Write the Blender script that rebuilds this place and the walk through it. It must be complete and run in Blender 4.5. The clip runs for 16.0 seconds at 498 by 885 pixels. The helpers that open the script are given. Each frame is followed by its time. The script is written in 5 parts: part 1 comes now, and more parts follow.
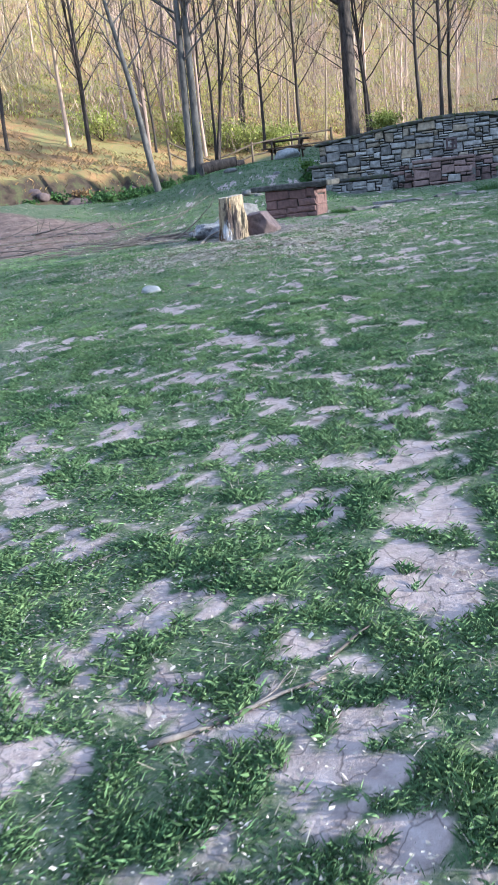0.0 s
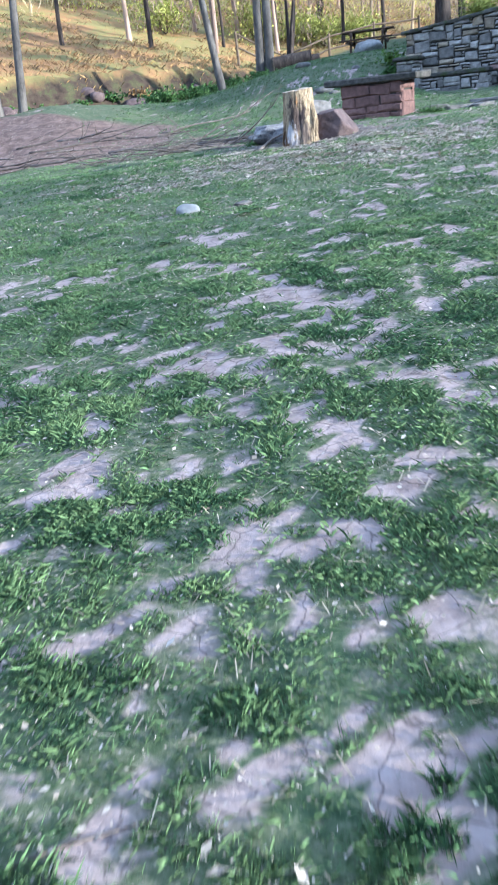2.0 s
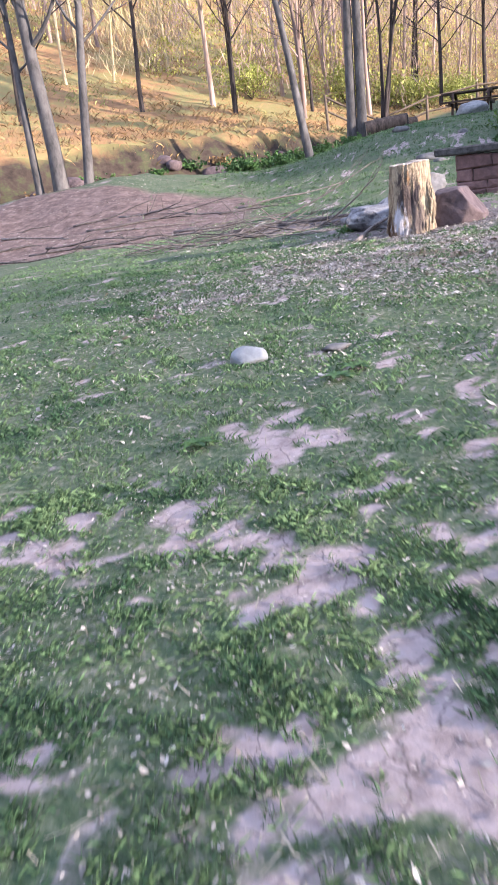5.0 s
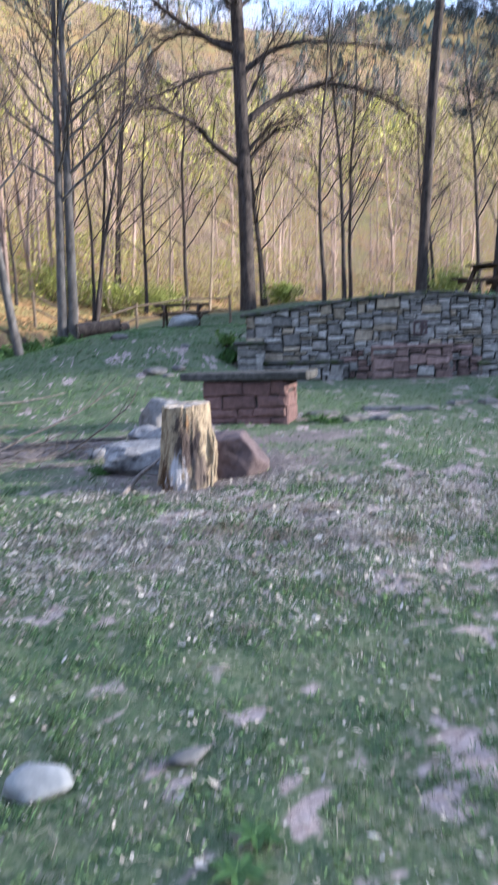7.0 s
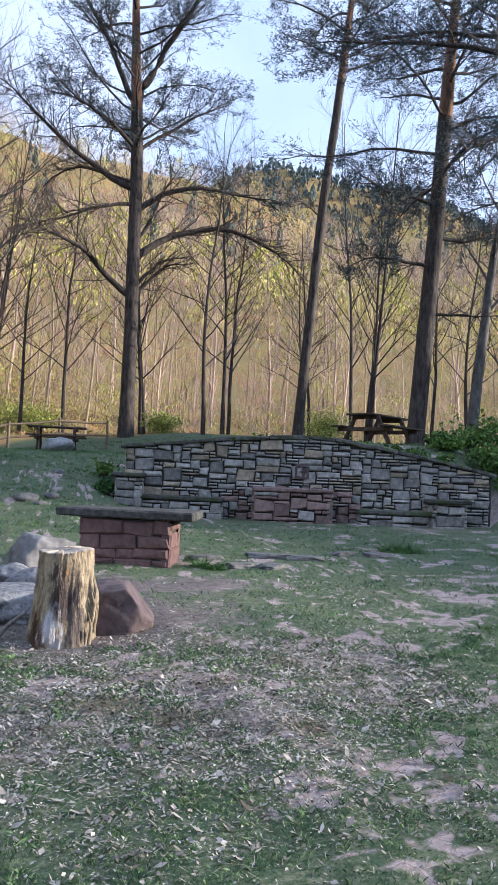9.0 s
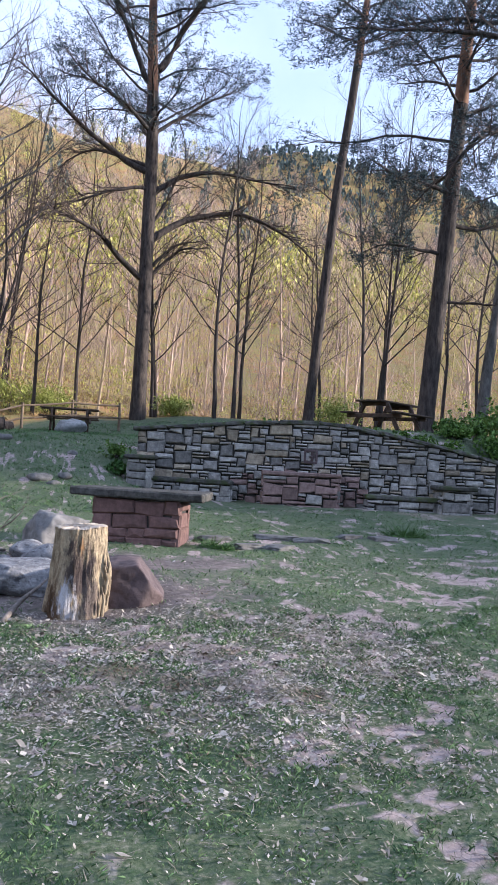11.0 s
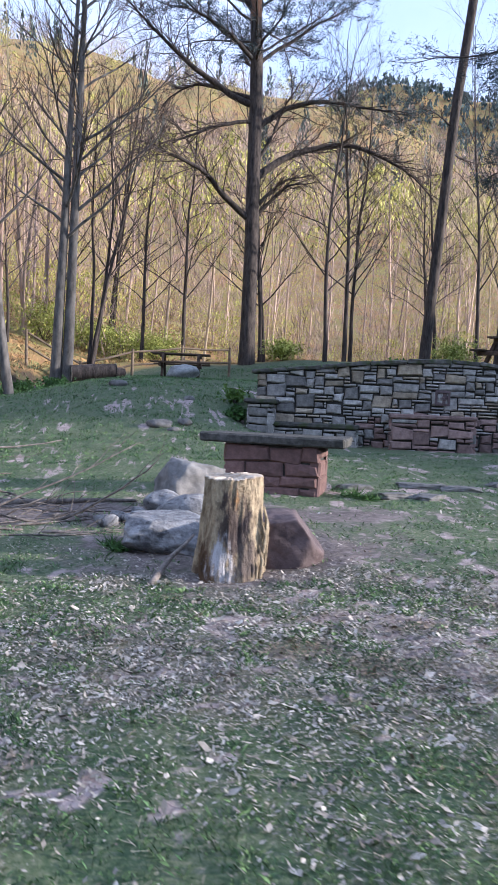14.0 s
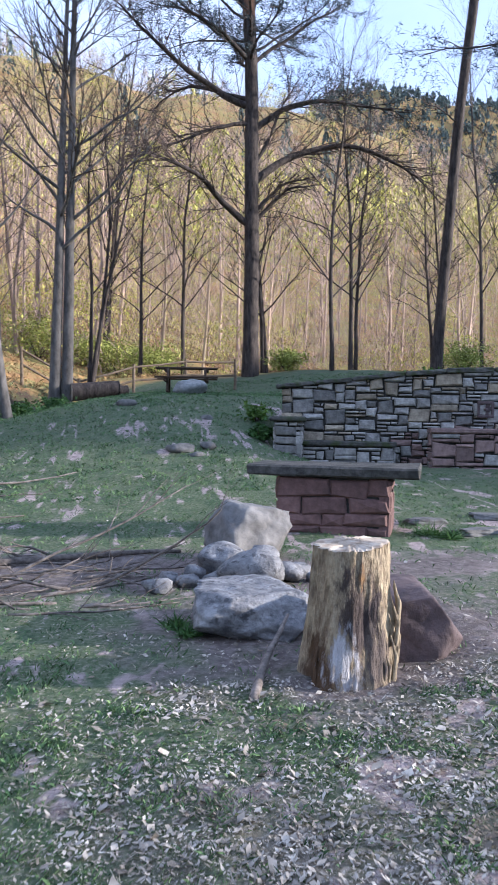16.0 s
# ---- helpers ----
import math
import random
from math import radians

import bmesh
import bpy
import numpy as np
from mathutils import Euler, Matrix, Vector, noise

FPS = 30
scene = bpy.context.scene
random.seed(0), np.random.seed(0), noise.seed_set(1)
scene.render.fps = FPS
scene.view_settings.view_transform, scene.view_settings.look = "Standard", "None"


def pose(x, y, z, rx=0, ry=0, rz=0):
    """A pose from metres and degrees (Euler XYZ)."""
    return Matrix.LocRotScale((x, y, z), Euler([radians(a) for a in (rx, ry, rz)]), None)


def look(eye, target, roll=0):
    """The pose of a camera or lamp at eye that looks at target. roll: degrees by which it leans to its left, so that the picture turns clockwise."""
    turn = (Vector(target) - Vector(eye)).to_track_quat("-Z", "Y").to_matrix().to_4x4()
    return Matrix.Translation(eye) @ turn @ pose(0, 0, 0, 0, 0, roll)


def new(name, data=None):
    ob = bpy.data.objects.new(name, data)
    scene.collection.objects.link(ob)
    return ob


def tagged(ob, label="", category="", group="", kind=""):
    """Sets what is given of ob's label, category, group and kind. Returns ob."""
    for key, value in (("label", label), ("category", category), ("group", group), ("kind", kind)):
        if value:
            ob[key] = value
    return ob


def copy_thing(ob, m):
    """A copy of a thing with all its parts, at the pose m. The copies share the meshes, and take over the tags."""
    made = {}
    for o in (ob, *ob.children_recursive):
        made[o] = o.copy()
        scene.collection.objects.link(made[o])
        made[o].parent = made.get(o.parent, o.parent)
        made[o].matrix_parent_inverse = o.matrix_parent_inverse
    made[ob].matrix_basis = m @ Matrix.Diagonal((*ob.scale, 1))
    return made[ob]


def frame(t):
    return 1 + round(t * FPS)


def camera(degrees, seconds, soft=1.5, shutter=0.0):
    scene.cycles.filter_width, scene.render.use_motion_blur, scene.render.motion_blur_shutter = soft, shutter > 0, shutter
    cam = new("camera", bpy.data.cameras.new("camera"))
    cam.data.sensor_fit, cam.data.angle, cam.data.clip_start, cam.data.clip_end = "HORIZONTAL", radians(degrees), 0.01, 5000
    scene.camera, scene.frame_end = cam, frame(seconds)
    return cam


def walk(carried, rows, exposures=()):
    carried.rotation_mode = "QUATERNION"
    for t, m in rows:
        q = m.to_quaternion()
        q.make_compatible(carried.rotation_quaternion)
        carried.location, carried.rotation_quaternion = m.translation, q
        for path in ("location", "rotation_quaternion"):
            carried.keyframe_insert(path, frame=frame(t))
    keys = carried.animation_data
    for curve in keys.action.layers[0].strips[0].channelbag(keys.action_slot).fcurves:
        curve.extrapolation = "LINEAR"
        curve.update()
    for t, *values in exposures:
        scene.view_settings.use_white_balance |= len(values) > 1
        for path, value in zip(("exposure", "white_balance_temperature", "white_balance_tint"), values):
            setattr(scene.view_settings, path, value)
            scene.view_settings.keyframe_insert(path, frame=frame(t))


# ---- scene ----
cam = camera(33.2, 16.0, 1.5, 0.45)
PATH = [
    (0, (-0.332, 0.474, 1.399), (-0.446, 2.391, 0.843), -6.2),
    (0.5, (-0.304, 0.833, 1.341), (-0.402, 2.744, 0.76), -5.5),
    (1, (-0.283, 1.408, 1.28), (-0.467, 3.309, 0.685), -6.0),
    (1.5, (-0.352, 2.007, 1.256), (-0.581, 3.879, 0.591), -6.0),
    (2, (-0.334, 2.69, 1.266), (-0.622, 4.528, 0.534), -6.4),
    (2.5, (-0.356, 3.129, 1.29), (-0.699, 4.942, 0.518), -6.6),
    (3, (-0.448, 3.65, 1.331), (-0.858, 5.452, 0.567), -7.0),
    (3.5, (-0.437, 4.185, 1.38), (-0.936, 5.99, 0.678), -7.2),
    (6, (-1.155, 6.872, 1.629), (-1.548, 8.766, 1.121), -5.1),
    (6.5, (-1.35, 7.272, 1.86), (-1.493, 9.221, 1.442), -1.8),
    (7, (-1.579, 7.991, 1.918), (-1.295, 9.959, 1.7), -1.8),
    (7.5, (-1.619, 8.457, 2.041), (-1.219, 10.416, 2.04), 1.1),
    (8, (-1.656, 8.643, 2.068), (-1.168, 10.582, 2.132), 1.1),
    (8.5, (-1.687, 8.664, 2.049), (-1.126, 10.581, 2.146), 1.4),
    (9, (-1.695, 8.603, 2.073), (-1.103, 10.512, 2.163), 2.5),
    (11.5, (-1.763, 8.299, 2.044), (-1.198, 10.218, 2.075), 3.6),
    (12, (-1.791, 8.288, 1.997), (-1.297, 10.226, 1.985), 2.2),
    (12.5, (-1.888, 8.378, 1.998), (-1.453, 10.329, 1.945), 2.6),
    (13, (-1.869, 8.594, 1.928), (-1.484, 10.555, 1.854), 1.9),
    (13.5, (-1.855, 8.987, 1.951), (-1.5, 10.953, 1.872), 2.2),
    (14, (-2.011, 9.375, 1.982), (-1.666, 11.343, 1.893), 2.6),
    (14.5, (-2.158, 9.78, 2.016), (-1.817, 11.749, 1.929), 2.4),
    (15, (-2.22, 10.269, 2.069), (-1.859, 12.235, 2.005), 1.8),
    (15.5, (-2.39, 10.703, 2.09), (-2.071, 12.676, 2.029), 1.3),
    (16, (-2.453, 10.961, 2.156), (-2.082, 12.925, 2.088), 0.8),
]

# seconds, stops, kelvin, tint
LIGHT = ((0, 1.53, 4750, 8), (1.4, 1.55, 4500, 4), (2.0, 1.7, 4650, 8), (2.5, 1.8, 4850, 15), (3.0, 1.92, 5400, 28), (3.7, 1.88, 5400, 28), (6.0, 1.68, 4900, 19), (6.6, 1.65, 4700, 17), (7.3, 1.25, 5050, 14), (9.0, 1.12, 5150, 13), (12.0, 1.2, 5100, 17), (16.0, 1.2, 4920, 15))
walk(cam, [(t, look(eye, target, roll)) for t, eye, target, roll in PATH], LIGHT)

# ---- world, sun ----
SUN_AZ, SUN_EL = radians(104), radians(14)      # clockwise from +y
world = bpy.data.worlds.new("world")
scene.world = world
world.use_nodes = True
wn = world.node_tree
sky = wn.nodes.new("ShaderNodeTexSky")
sky.sky_type, sky.sun_disc = "NISHITA", False
sky.sun_elevation, sky.sun_rotation = SUN_EL, SUN_AZ
sky.air_density, sky.dust_density, sky.ozone_density = 1.0, 1.5, 1.5
# thin broken cloud over the blue
cloud_at = wn.nodes.new("ShaderNodeTexCoord")
cloud = wn.nodes.new("ShaderNodeTexNoise")
cloud.inputs["Scale"].default_value, cloud.inputs["Detail"].default_value = 3.2, 7
wn.links.new(cloud_at.outputs["Generated"], cloud.inputs["Vector"])
veil = wn.nodes.new("ShaderNodeValToRGB")
veil.color_ramp.elements[0].position, veil.color_ramp.elements[1].position = 0.36, 0.6
veil.color_ramp.elements[0].color, veil.color_ramp.elements[1].color = (.6, .6, .6, 1), (.97, .97, .97, 1)
wn.links.new(cloud.outputs[0], veil.inputs[0])
over = wn.nodes.new("ShaderNodeMix")
over.data_type = "RGBA"
over.inputs[7].default_value = (3.3, 3.45, 3.8, 1)
wn.links.new(veil.outputs[0], over.inputs[0])
wn.links.new(sky.outputs[0], over.inputs[6])
wn.links.new(over.outputs[2], wn.nodes["Background"].inputs[0])
wn.nodes["Background"].inputs[1].default_value = 0.15
sun = new("sun", bpy.data.lights.new("sun", "SUN"))
sun.data.energy, sun.data.angle, sun.data.color = 5.0, radians(0.6), (1.0, 0.79, 0.54)
to_sun = Vector((math.sin(SUN_AZ) * math.cos(SUN_EL), math.cos(SUN_AZ) * math.cos(SUN_EL), math.sin(SUN_EL)))
sun.matrix_world = look((60, 20, 40), Vector((60, 20, 40)) - to_sun)


# ---- materials ----
def mat(name, c1, c2, scale=8.0, c3=None, scale3=1.0, cover3=0.5, rough=0.85, bump=0.3, dist=0.02, vary=0.0, stretch=(1, 1, 1), island=False, spec=0.3):
    m = bpy.data.materials.new(name)
    m.use_nodes = True
    n, l = m.node_tree.nodes, m.node_tree.links
    b = n["Principled BSDF"]
    b.inputs["Roughness"].default_value = rough
    b.inputs["Specular IOR Level"].default_value = spec
    co = n.new("ShaderNodeTexCoord")
    mp = n.new("ShaderNodeMapping")
    mp.inputs["Scale"].default_value = stretch
    l.new(co.outputs["Object"], mp.inputs[0])
    a = n.new("ShaderNodeTexNoise")
    a.inputs["Scale"].default_value, a.inputs["Detail"].default_value, a.inputs["Roughness"].default_value = scale, 6, 0.65
    l.new(mp.outputs[0], a.inputs["Vector"])
    r = n.new("ShaderNodeValToRGB")
    r.color_ramp.elements[0].position, r.color_ramp.elements[1].position = 0.34, 0.66
    r.color_ramp.elements[0].color, r.color_ramp.elements[1].color = (*c1, 1), (*c2, 1)
    l.new(a.outputs[0], r.inputs[0])
    out = r.outputs[0]
    if c3:
        k = n.new("ShaderNodeTexNoise")
        k.inputs["Scale"].default_value, k.inputs["Detail"].default_value = scale3, 5
        l.new(mp.outputs[0], k.inputs["Vector"])
        kr = n.new("ShaderNodeValToRGB")
        kr.color_ramp.elements[0].position, kr.color_ramp.elements[1].position = 1 - cover3 - 0.07, 1 - cover3 + 0.07
        l.new(k.outputs[0], kr.inputs[0])
        mx = n.new("ShaderNodeMix")
        mx.data_type = "RGBA"
        l.new(kr.outputs[0], mx.inputs[0])
        l.new(out, mx.inputs[6])
        mx.inputs[7].default_value = (*c3, 1)
        out = mx.outputs[2]
    if vary:
        if island:
            src = n.new("ShaderNodeNewGeometry").outputs["Random Per Island"]
        else:
            src = n.new("ShaderNodeObjectInfo").outputs["Random"]
        mr = n.new("ShaderNodeMapRange")
        mr.inputs[3].default_value, mr.inputs[4].default_value = 1 - vary, 1 + vary
        l.new(src, mr.inputs[0])
        hs = n.new("ShaderNodeHueSaturation")
        l.new(mr.outputs[0], hs.inputs["Value"])
        l.new(out, hs.inputs["Color"])
        out = hs.outputs[0]
    l.new(out, b.inputs["Base Color"])
    if bump:
        bp = n.new("ShaderNodeBump")
        bp.inputs["Strength"].default_value, bp.inputs["Distance"].default_value = bump, dist
        l.new(a.outputs[0], bp.inputs["Height"])
        l.new(bp.outputs[0], b.inputs["Normal"])
    return m


M_WALL = mat("grey_wall_stone", (.13, .127, .122), (.36, .345, .32), 7, (.075, .073, .07), 2.4, .36, bump=.9, dist=.035, vary=.45)
M_WALL_TAN = mat("tan_wall_stone", (.15, .125, .095), (.36, .31, .23), 7, (.1, .095, .085), 2.6, .36, bump=.9, dist=.035, vary=.35)
M_WALL_RED = mat("reddish_wall_stone", (.12, .082, .075), (.26, .185, .165), 7, (.08, .07, .065), 2.0, .35, bump=.7, dist=.03, vary=.3)
M_MORTAR = mat("dark_mortar", (.025, .025, .023), (.06, .057, .053), 12, bump=.5)
M_CAP = mat("mossy_coping_stone", (.042, .042, .038), (.13, .125, .112), 9, (.06, .075, .03), 3, .45, bump=.8, dist=.03, vary=.25)
M_RED = mat("red_sandstone", (.1, .06, .055), (.185, .112, .1), 9, (.07, .045, .043), 2.5, .4, bump=.6, dist=.02, vary=.2)
M_SLAB = mat("weathered_dark_slab", (.032, .032, .03), (.1, .096, .088), 14, (.026, .028, .024), 3, .4, bump=.7, dist=.02)
M_BARK = mat("dark_pine_bark", (.016, .014, .013), (.085, .068, .06), 9, (.06, .055, .05), 1.5, .3, bump=1.0, dist=.05, stretch=(1, 1, .25))
M_GREYBARK = mat("grey_smooth_bark", (.05, .047, .045), (.15, .14, .13), 6, (.2, .2, .18), 2.2, .3, bump=.6, dist=.02, stretch=(1, 1, .4))
M_TWIG = mat("brown_twigs", (.04, .03, .026), (.1, .076, .063), 3, bump=0, vary=.2)
M_NEEDLE = mat("blue_green_pine_needles", (.022, .036, .042), (.05, .075, .078), 2, bump=0, vary=.4, island=True, rough=.6)
M_ORANGEBARK = mat("orange_upper_pine_bark", (.1, .056, .036), (.23, .13, .08), 9, (.06, .042, .036), 2, .35, bump=.8, dist=.03, stretch=(1, 1, .3))
M_TABLE = mat("dark_brown_table_wood", (.035, .024, .018), (.1, .07, .05), 6, bump=.3, stretch=(.2, 1, 1), vary=.2)
M_LEAF = mat("spring_leaves", (.05, .11, .02), (.16, .26, .05), 2, bump=0, vary=.35, island=True, rough=.6)
M_LEAFDARK = mat("dark_ground_leaves", (.03, .07, .02), (.08, .16, .035), 2, bump=0, vary=.35, island=True, rough=.6)
M_YELLOW = mat("yellow_green_young_leaves", (.2, .24, .04), (.4, .42, .1), 2, bump=0, vary=.35, island=True, rough=.6)
M_GRASS = mat("grass_blades", (.05, .1, .046), (.155, .23, .1), 2.2, bump=0, vary=.5, island=True, rough=.8, spec=.12)
M_STRAW = mat("dry_straw", (.18, .16, .11), (.36, .32, .24), 2, bump=0, vary=.35, island=True)
M_CHIP = mat("pale_wood_chips_and_dry_leaves", (.17, .15, .125), (.46, .42, .36), 5, (.16, .12, .08), 2, .36, bump=0, vary=.5, island=True)
M_GREYROCK = mat("pale_grey_boulder", (.1, .1, .107), (.31, .31, .315), 9, (.075, .075, .08), 17, .4, bump=.8, dist=.04)
M_SMOOTHROCK = mat("smooth_grey_brown_boulder", (.09, .088, .088), (.235, .228, .22), 4, (.06, .055, .052), 2.5, .38, bump=.6, dist=.03)
M_DARKROCK = mat("dark_red_rock", (.062, .047, .049), (.14, .105, .105), 8, (.085, .065, .065), 2, .35, bump=.6, dist=.03)
M_WHITEROCK = mat("pale_stone", (.17, .18, .19), (.3, .31, .31), 10, bump=.4)
M_FLAG = mat("grey_flagstone", (.075, .075, .074), (.18, .175, .17), 9, (.08, .09, .06), 3, .35, bump=.6, dist=.02)
M_STICK = mat("grey_brown_stick_bark", (.06, .051, .046), (.19, .165, .145), 20, bump=.6, dist=.005, vary=.35)
M_FENCE = mat("weathered_fence_wood", (.1, .075, .05), (.22, .17, .12), 8, bump=.4)
M_BRACKEN = mat("tawny_bracken", (.16, .095, .045), (.36, .24, .1), .4, (.3, .3, .1), .25, .4, bump=0, vary=.4, island=True)
# bare woods paler than the near twigs: distance haze is in the colour
M_FOREST = mat("haze_pale_bare_woods", (.19, .138, .125), (.54, .405, .31), .07, (.46, .39, .17), .03, .4, bump=0, vary=.3, island=True)
M_FARLEAF = mat("hillside_spring_foliage", (.3, .3, .06), (.56, .52, .14), .08, (.19, .22, .06), .04, .36, bump=0, vary=.4, island=True)
# blue-green colour carries the shade and haze of the far hill
M_FARPINE = mat("hillside_conifers", (.07, .095, .09), (.125, .16, .145), .1, bump=0, vary=.35, island=True)


def stump_material():
    """Straw-coloured weathered wood with upright grain, dark rot and a few stains where the bark came off."""
    m = mat("weathered_stump_wood", (.15, .112, .072), (.43, .355, .235), 12, (.085, .065, .05), 9, .34, bump=1.0, dist=.04, stretch=(1.7, 1.7, .75))
    n, l = m.node_tree.nodes, m.node_tree.links
    b = n["Principled BSDF"]
    src = b.inputs["Base Color"].links[0].from_socket
    co = n.new("ShaderNodeTexCoord")
    k = n.new("ShaderNodeTexNoise")
    k.inputs["Scale"].default_value, k.inputs["Detail"].default_value, k.inputs["Roughness"].default_value = 13, 6, .7
    mp = n.new("ShaderNodeMapping")
    mp.inputs["Scale"].default_value = (1.4, 1.4, .55)
    l.new(co.outputs["Object"], mp.inputs[0])
    l.new(mp.outputs[0], k.inputs["Vector"])
    stains = (((-.2, -.12, .03), .17, (.09, .055, .03)), ((.02, -.24, .33), .15, (.055, .042, .04)), ((-.05, -.24, .47), .1, (.06, .045, .038)), ((.1, -.22, .12), .11, (.12, .095, .08)), ((-.1, -.21, .14), .085, (.47, .46, .48)), ((-.05, -.24, .04), .08, (.42, .4, .4)), ((.01, -.23, .5), .035, (.3, .18, .08)))
    for at, size, colour in stains:
        away = n.new("ShaderNodeVectorMath")
        away.operation = "DISTANCE"
        away.inputs[1].default_value = (at[0], at[1], at[2] * .6)
        flat = n.new("ShaderNodeVectorMath")
        flat.operation = "MULTIPLY"
        flat.inputs[1].default_value = (1, 1, .6)
        l.new(co.outputs["Object"], flat.inputs[0])
        l.new(flat.outputs[0], away.inputs[0])
        edge = n.new("ShaderNodeMath")
        edge.operation = "MULTIPLY_ADD"
        edge.inputs[1].default_value = .36
        l.new(k.outputs[0], edge.inputs[0])
        l.new(away.outputs["Value"], edge.inputs[2])
        kr = n.new("ShaderNodeMapRange")
        kr.inputs[1].default_value, kr.inputs[2].default_value = size + .16 + .03, size + .16 - .03
        l.new(edge.outputs[0], kr.inputs[0])
        mx = n.new("ShaderNodeMix")
        mx.data_type = "RGBA"
        l.new(kr.outputs[0], mx.inputs[0])
        l.new(src, mx.inputs[6])
        mx.inputs[7].default_value = (*colour, 1)
        src = mx.outputs[2]
    l.new(src, b.inputs["Base Color"])
    return m


M_STUMP = stump_material()
M_CUT = mat("sawn_stump_top", (.28, .22, .16), (.5, .44, .36), 14, (.16, .12, .09), 4, .35, bump=.5)


def ground_material():
    m = bpy.data.materials.new("lawn_soil_and_hillside")
    m.use_nodes = True
    n, l = m.node_tree.nodes, m.node_tree.links
    b = n["Principled BSDF"]
    b.inputs["Roughness"].default_value = 0.95
    b.inputs["Specular IOR Level"].default_value = 0.15
    co = n.new("ShaderNodeTexCoord").outputs["Object"]

    def noise_at(scale, detail=6, rough=.6):
        k = n.new("ShaderNodeTexNoise")
        k.inputs["Scale"].default_value, k.inputs["Detail"].default_value, k.inputs["Roughness"].default_value = scale, detail, rough
        l.new(co, k.inputs["Vector"])
        return k.outputs[0]

    def ramp(src, stops):
        r = n.new("ShaderNodeValToRGB")
        while len(r.color_ramp.elements) < len(stops):
            r.color_ramp.elements.new(.5)
        for e, (p, c) in zip(r.color_ramp.elements, stops):
            e.position, e.color = p, (*c, 1)
        l.new(src, r.inputs[0])
        return r.outputs[0]

    def mix(f, a, c):
        mx = n.new("ShaderNodeMix")
        mx.data_type = "RGBA"
        l.new(f, mx.inputs[0])
        l.new(a, mx.inputs[6])
        l.new(c, mx.inputs[7])
        return mx.outputs[2]

    def mask(name, jitter, width, seed_scale):
        at = n.new("ShaderNodeAttribute")
        at.attribute_name = name
        j = n.new("ShaderNodeMath")
        j.operation = "MULTIPLY_ADD"
        l.new(noise_at(seed_scale, 5, .7), j.inputs[0])
        j.inputs[1].default_value = jitter
        l.new(at.outputs["Fac"], j.inputs[2])
        r = n.new("ShaderNodeMapRange")
        r.inputs[1].default_value, r.inputs[2].default_value = .5 + jitter / 2 - width, .5 + jitter / 2 + width
        l.new(j.outputs[0], r.inputs[0])
        return r.outputs[0]

    turf = ramp(noise_at(28, 8, .75), ((.3, (.03, .052, .025)), (.44, (.072, .1, .05)), (.55, (.13, .145, .09)), (.69, (.3, .28, .22))))
    lush = ramp(noise_at(31, 8, .75), ((.3, (.026, .05, .026)), (.5, (.066, .1, .052)), (.7, (.2, .205, .14))))
    thick = n.new("ShaderNodeMapRange")
    thick.inputs[1].default_value, thick.inputs[2].default_value = .45, .6
    l.new(noise_at(3.2, 6, .65), thick.inputs[0])
    turf = mix(thick.outputs[0], turf, lush)
    soil = ramp(noise_at(9, 8, .7), ((.3, (.19, .15, .14)), (.55, (.35, .29, .275)), (.75, (.45, .385, .375))))
    litter = ramp(noise_at(36, 6, .8), ((.3, (.07, .06, .05)), (.5, (.2, .165, .135)), (.7, (.46, .41, .35))))
    far = ramp(noise_at(.35, 12, .8), ((.3, (.13, .08, .045)), (.45, (.32, .19, .085)), (.55, (.24, .22, .08)), (.7, (.36, .22, .12))))
    band = ramp(noise_at(5, 10, .8), ((.3, (.055, .041, .035)), (.5, (.145, .105, .09)), (.7, (.29, .22, .195))))
    crack = n.new("ShaderNodeTexVoronoi")
    crack.feature = "DISTANCE_TO_EDGE"
    crack.inputs["Scale"].default_value = 7
    wob = n.new("ShaderNodeTexNoise")
    wob.inputs["Scale"].default_value, wob.inputs["Detail"].default_value = 9, 3
    l.new(co, wob.inputs["Vector"])
    ad = n.new("ShaderNodeVectorMath")
    ad.operation = "MULTIPLY_ADD"
    ad.inputs[1].default_value = (.12, .12, .12)
    l.new(wob.outputs["Color"], ad.inputs[0])
    l.new(co, ad.inputs[2])
    l.new(ad.outputs[0], crack.inputs["Vector"])
    dark = n.new("ShaderNodeMapRange")
    dark.inputs[1].default_value, dark.inputs[2].default_value, dark.inputs[3].default_value, dark.inputs[4].default_value = 0, .03, .45, 1
    l.new(crack.outputs["Distance"], dark.inputs[0])
    hs = n.new("ShaderNodeHueSaturation")
    l.new(dark.outputs[0], hs.inputs["Value"])
    l.new(soil, hs.inputs["Color"])
    soil = hs.outputs[0]
    raw = ramp(noise_at(2.5, 8, .7), ((.3, (.02, .016, .013)), (.5, (.06, .045, .034)), (.62, (.07, .075, .035)), (.75, (.13, .09, .065))))
    c = mix(mask("litter", .5, .2, 6), turf, litter)
    worn = ramp(noise_at(14, 8, .75), ((.3, (.06, .05, .045)), (.5, (.14, .118, .11)), (.7, (.25, .22, .21))))
    c = mix(mask("soil", .55, .1, 9), c, soil)
    c = mix(mask("bare", .5, .15, 7), c, worn)
    c = mix(mask("band", .4, .15, 2), c, band)
    c = mix(mask("far", .3, .2, .3), c, far)
    c = mix(mask("raw", .5, .15, 1.2), c, raw)
    l.new(c, b.inputs["Base Color"])
    bp = n.new("ShaderNodeBump")
    bp.inputs["Strength"].default_value, bp.inputs["Distance"].default_value = .6, .03
    l.new(noise_at(22, 8, .7), bp.inputs["Height"])
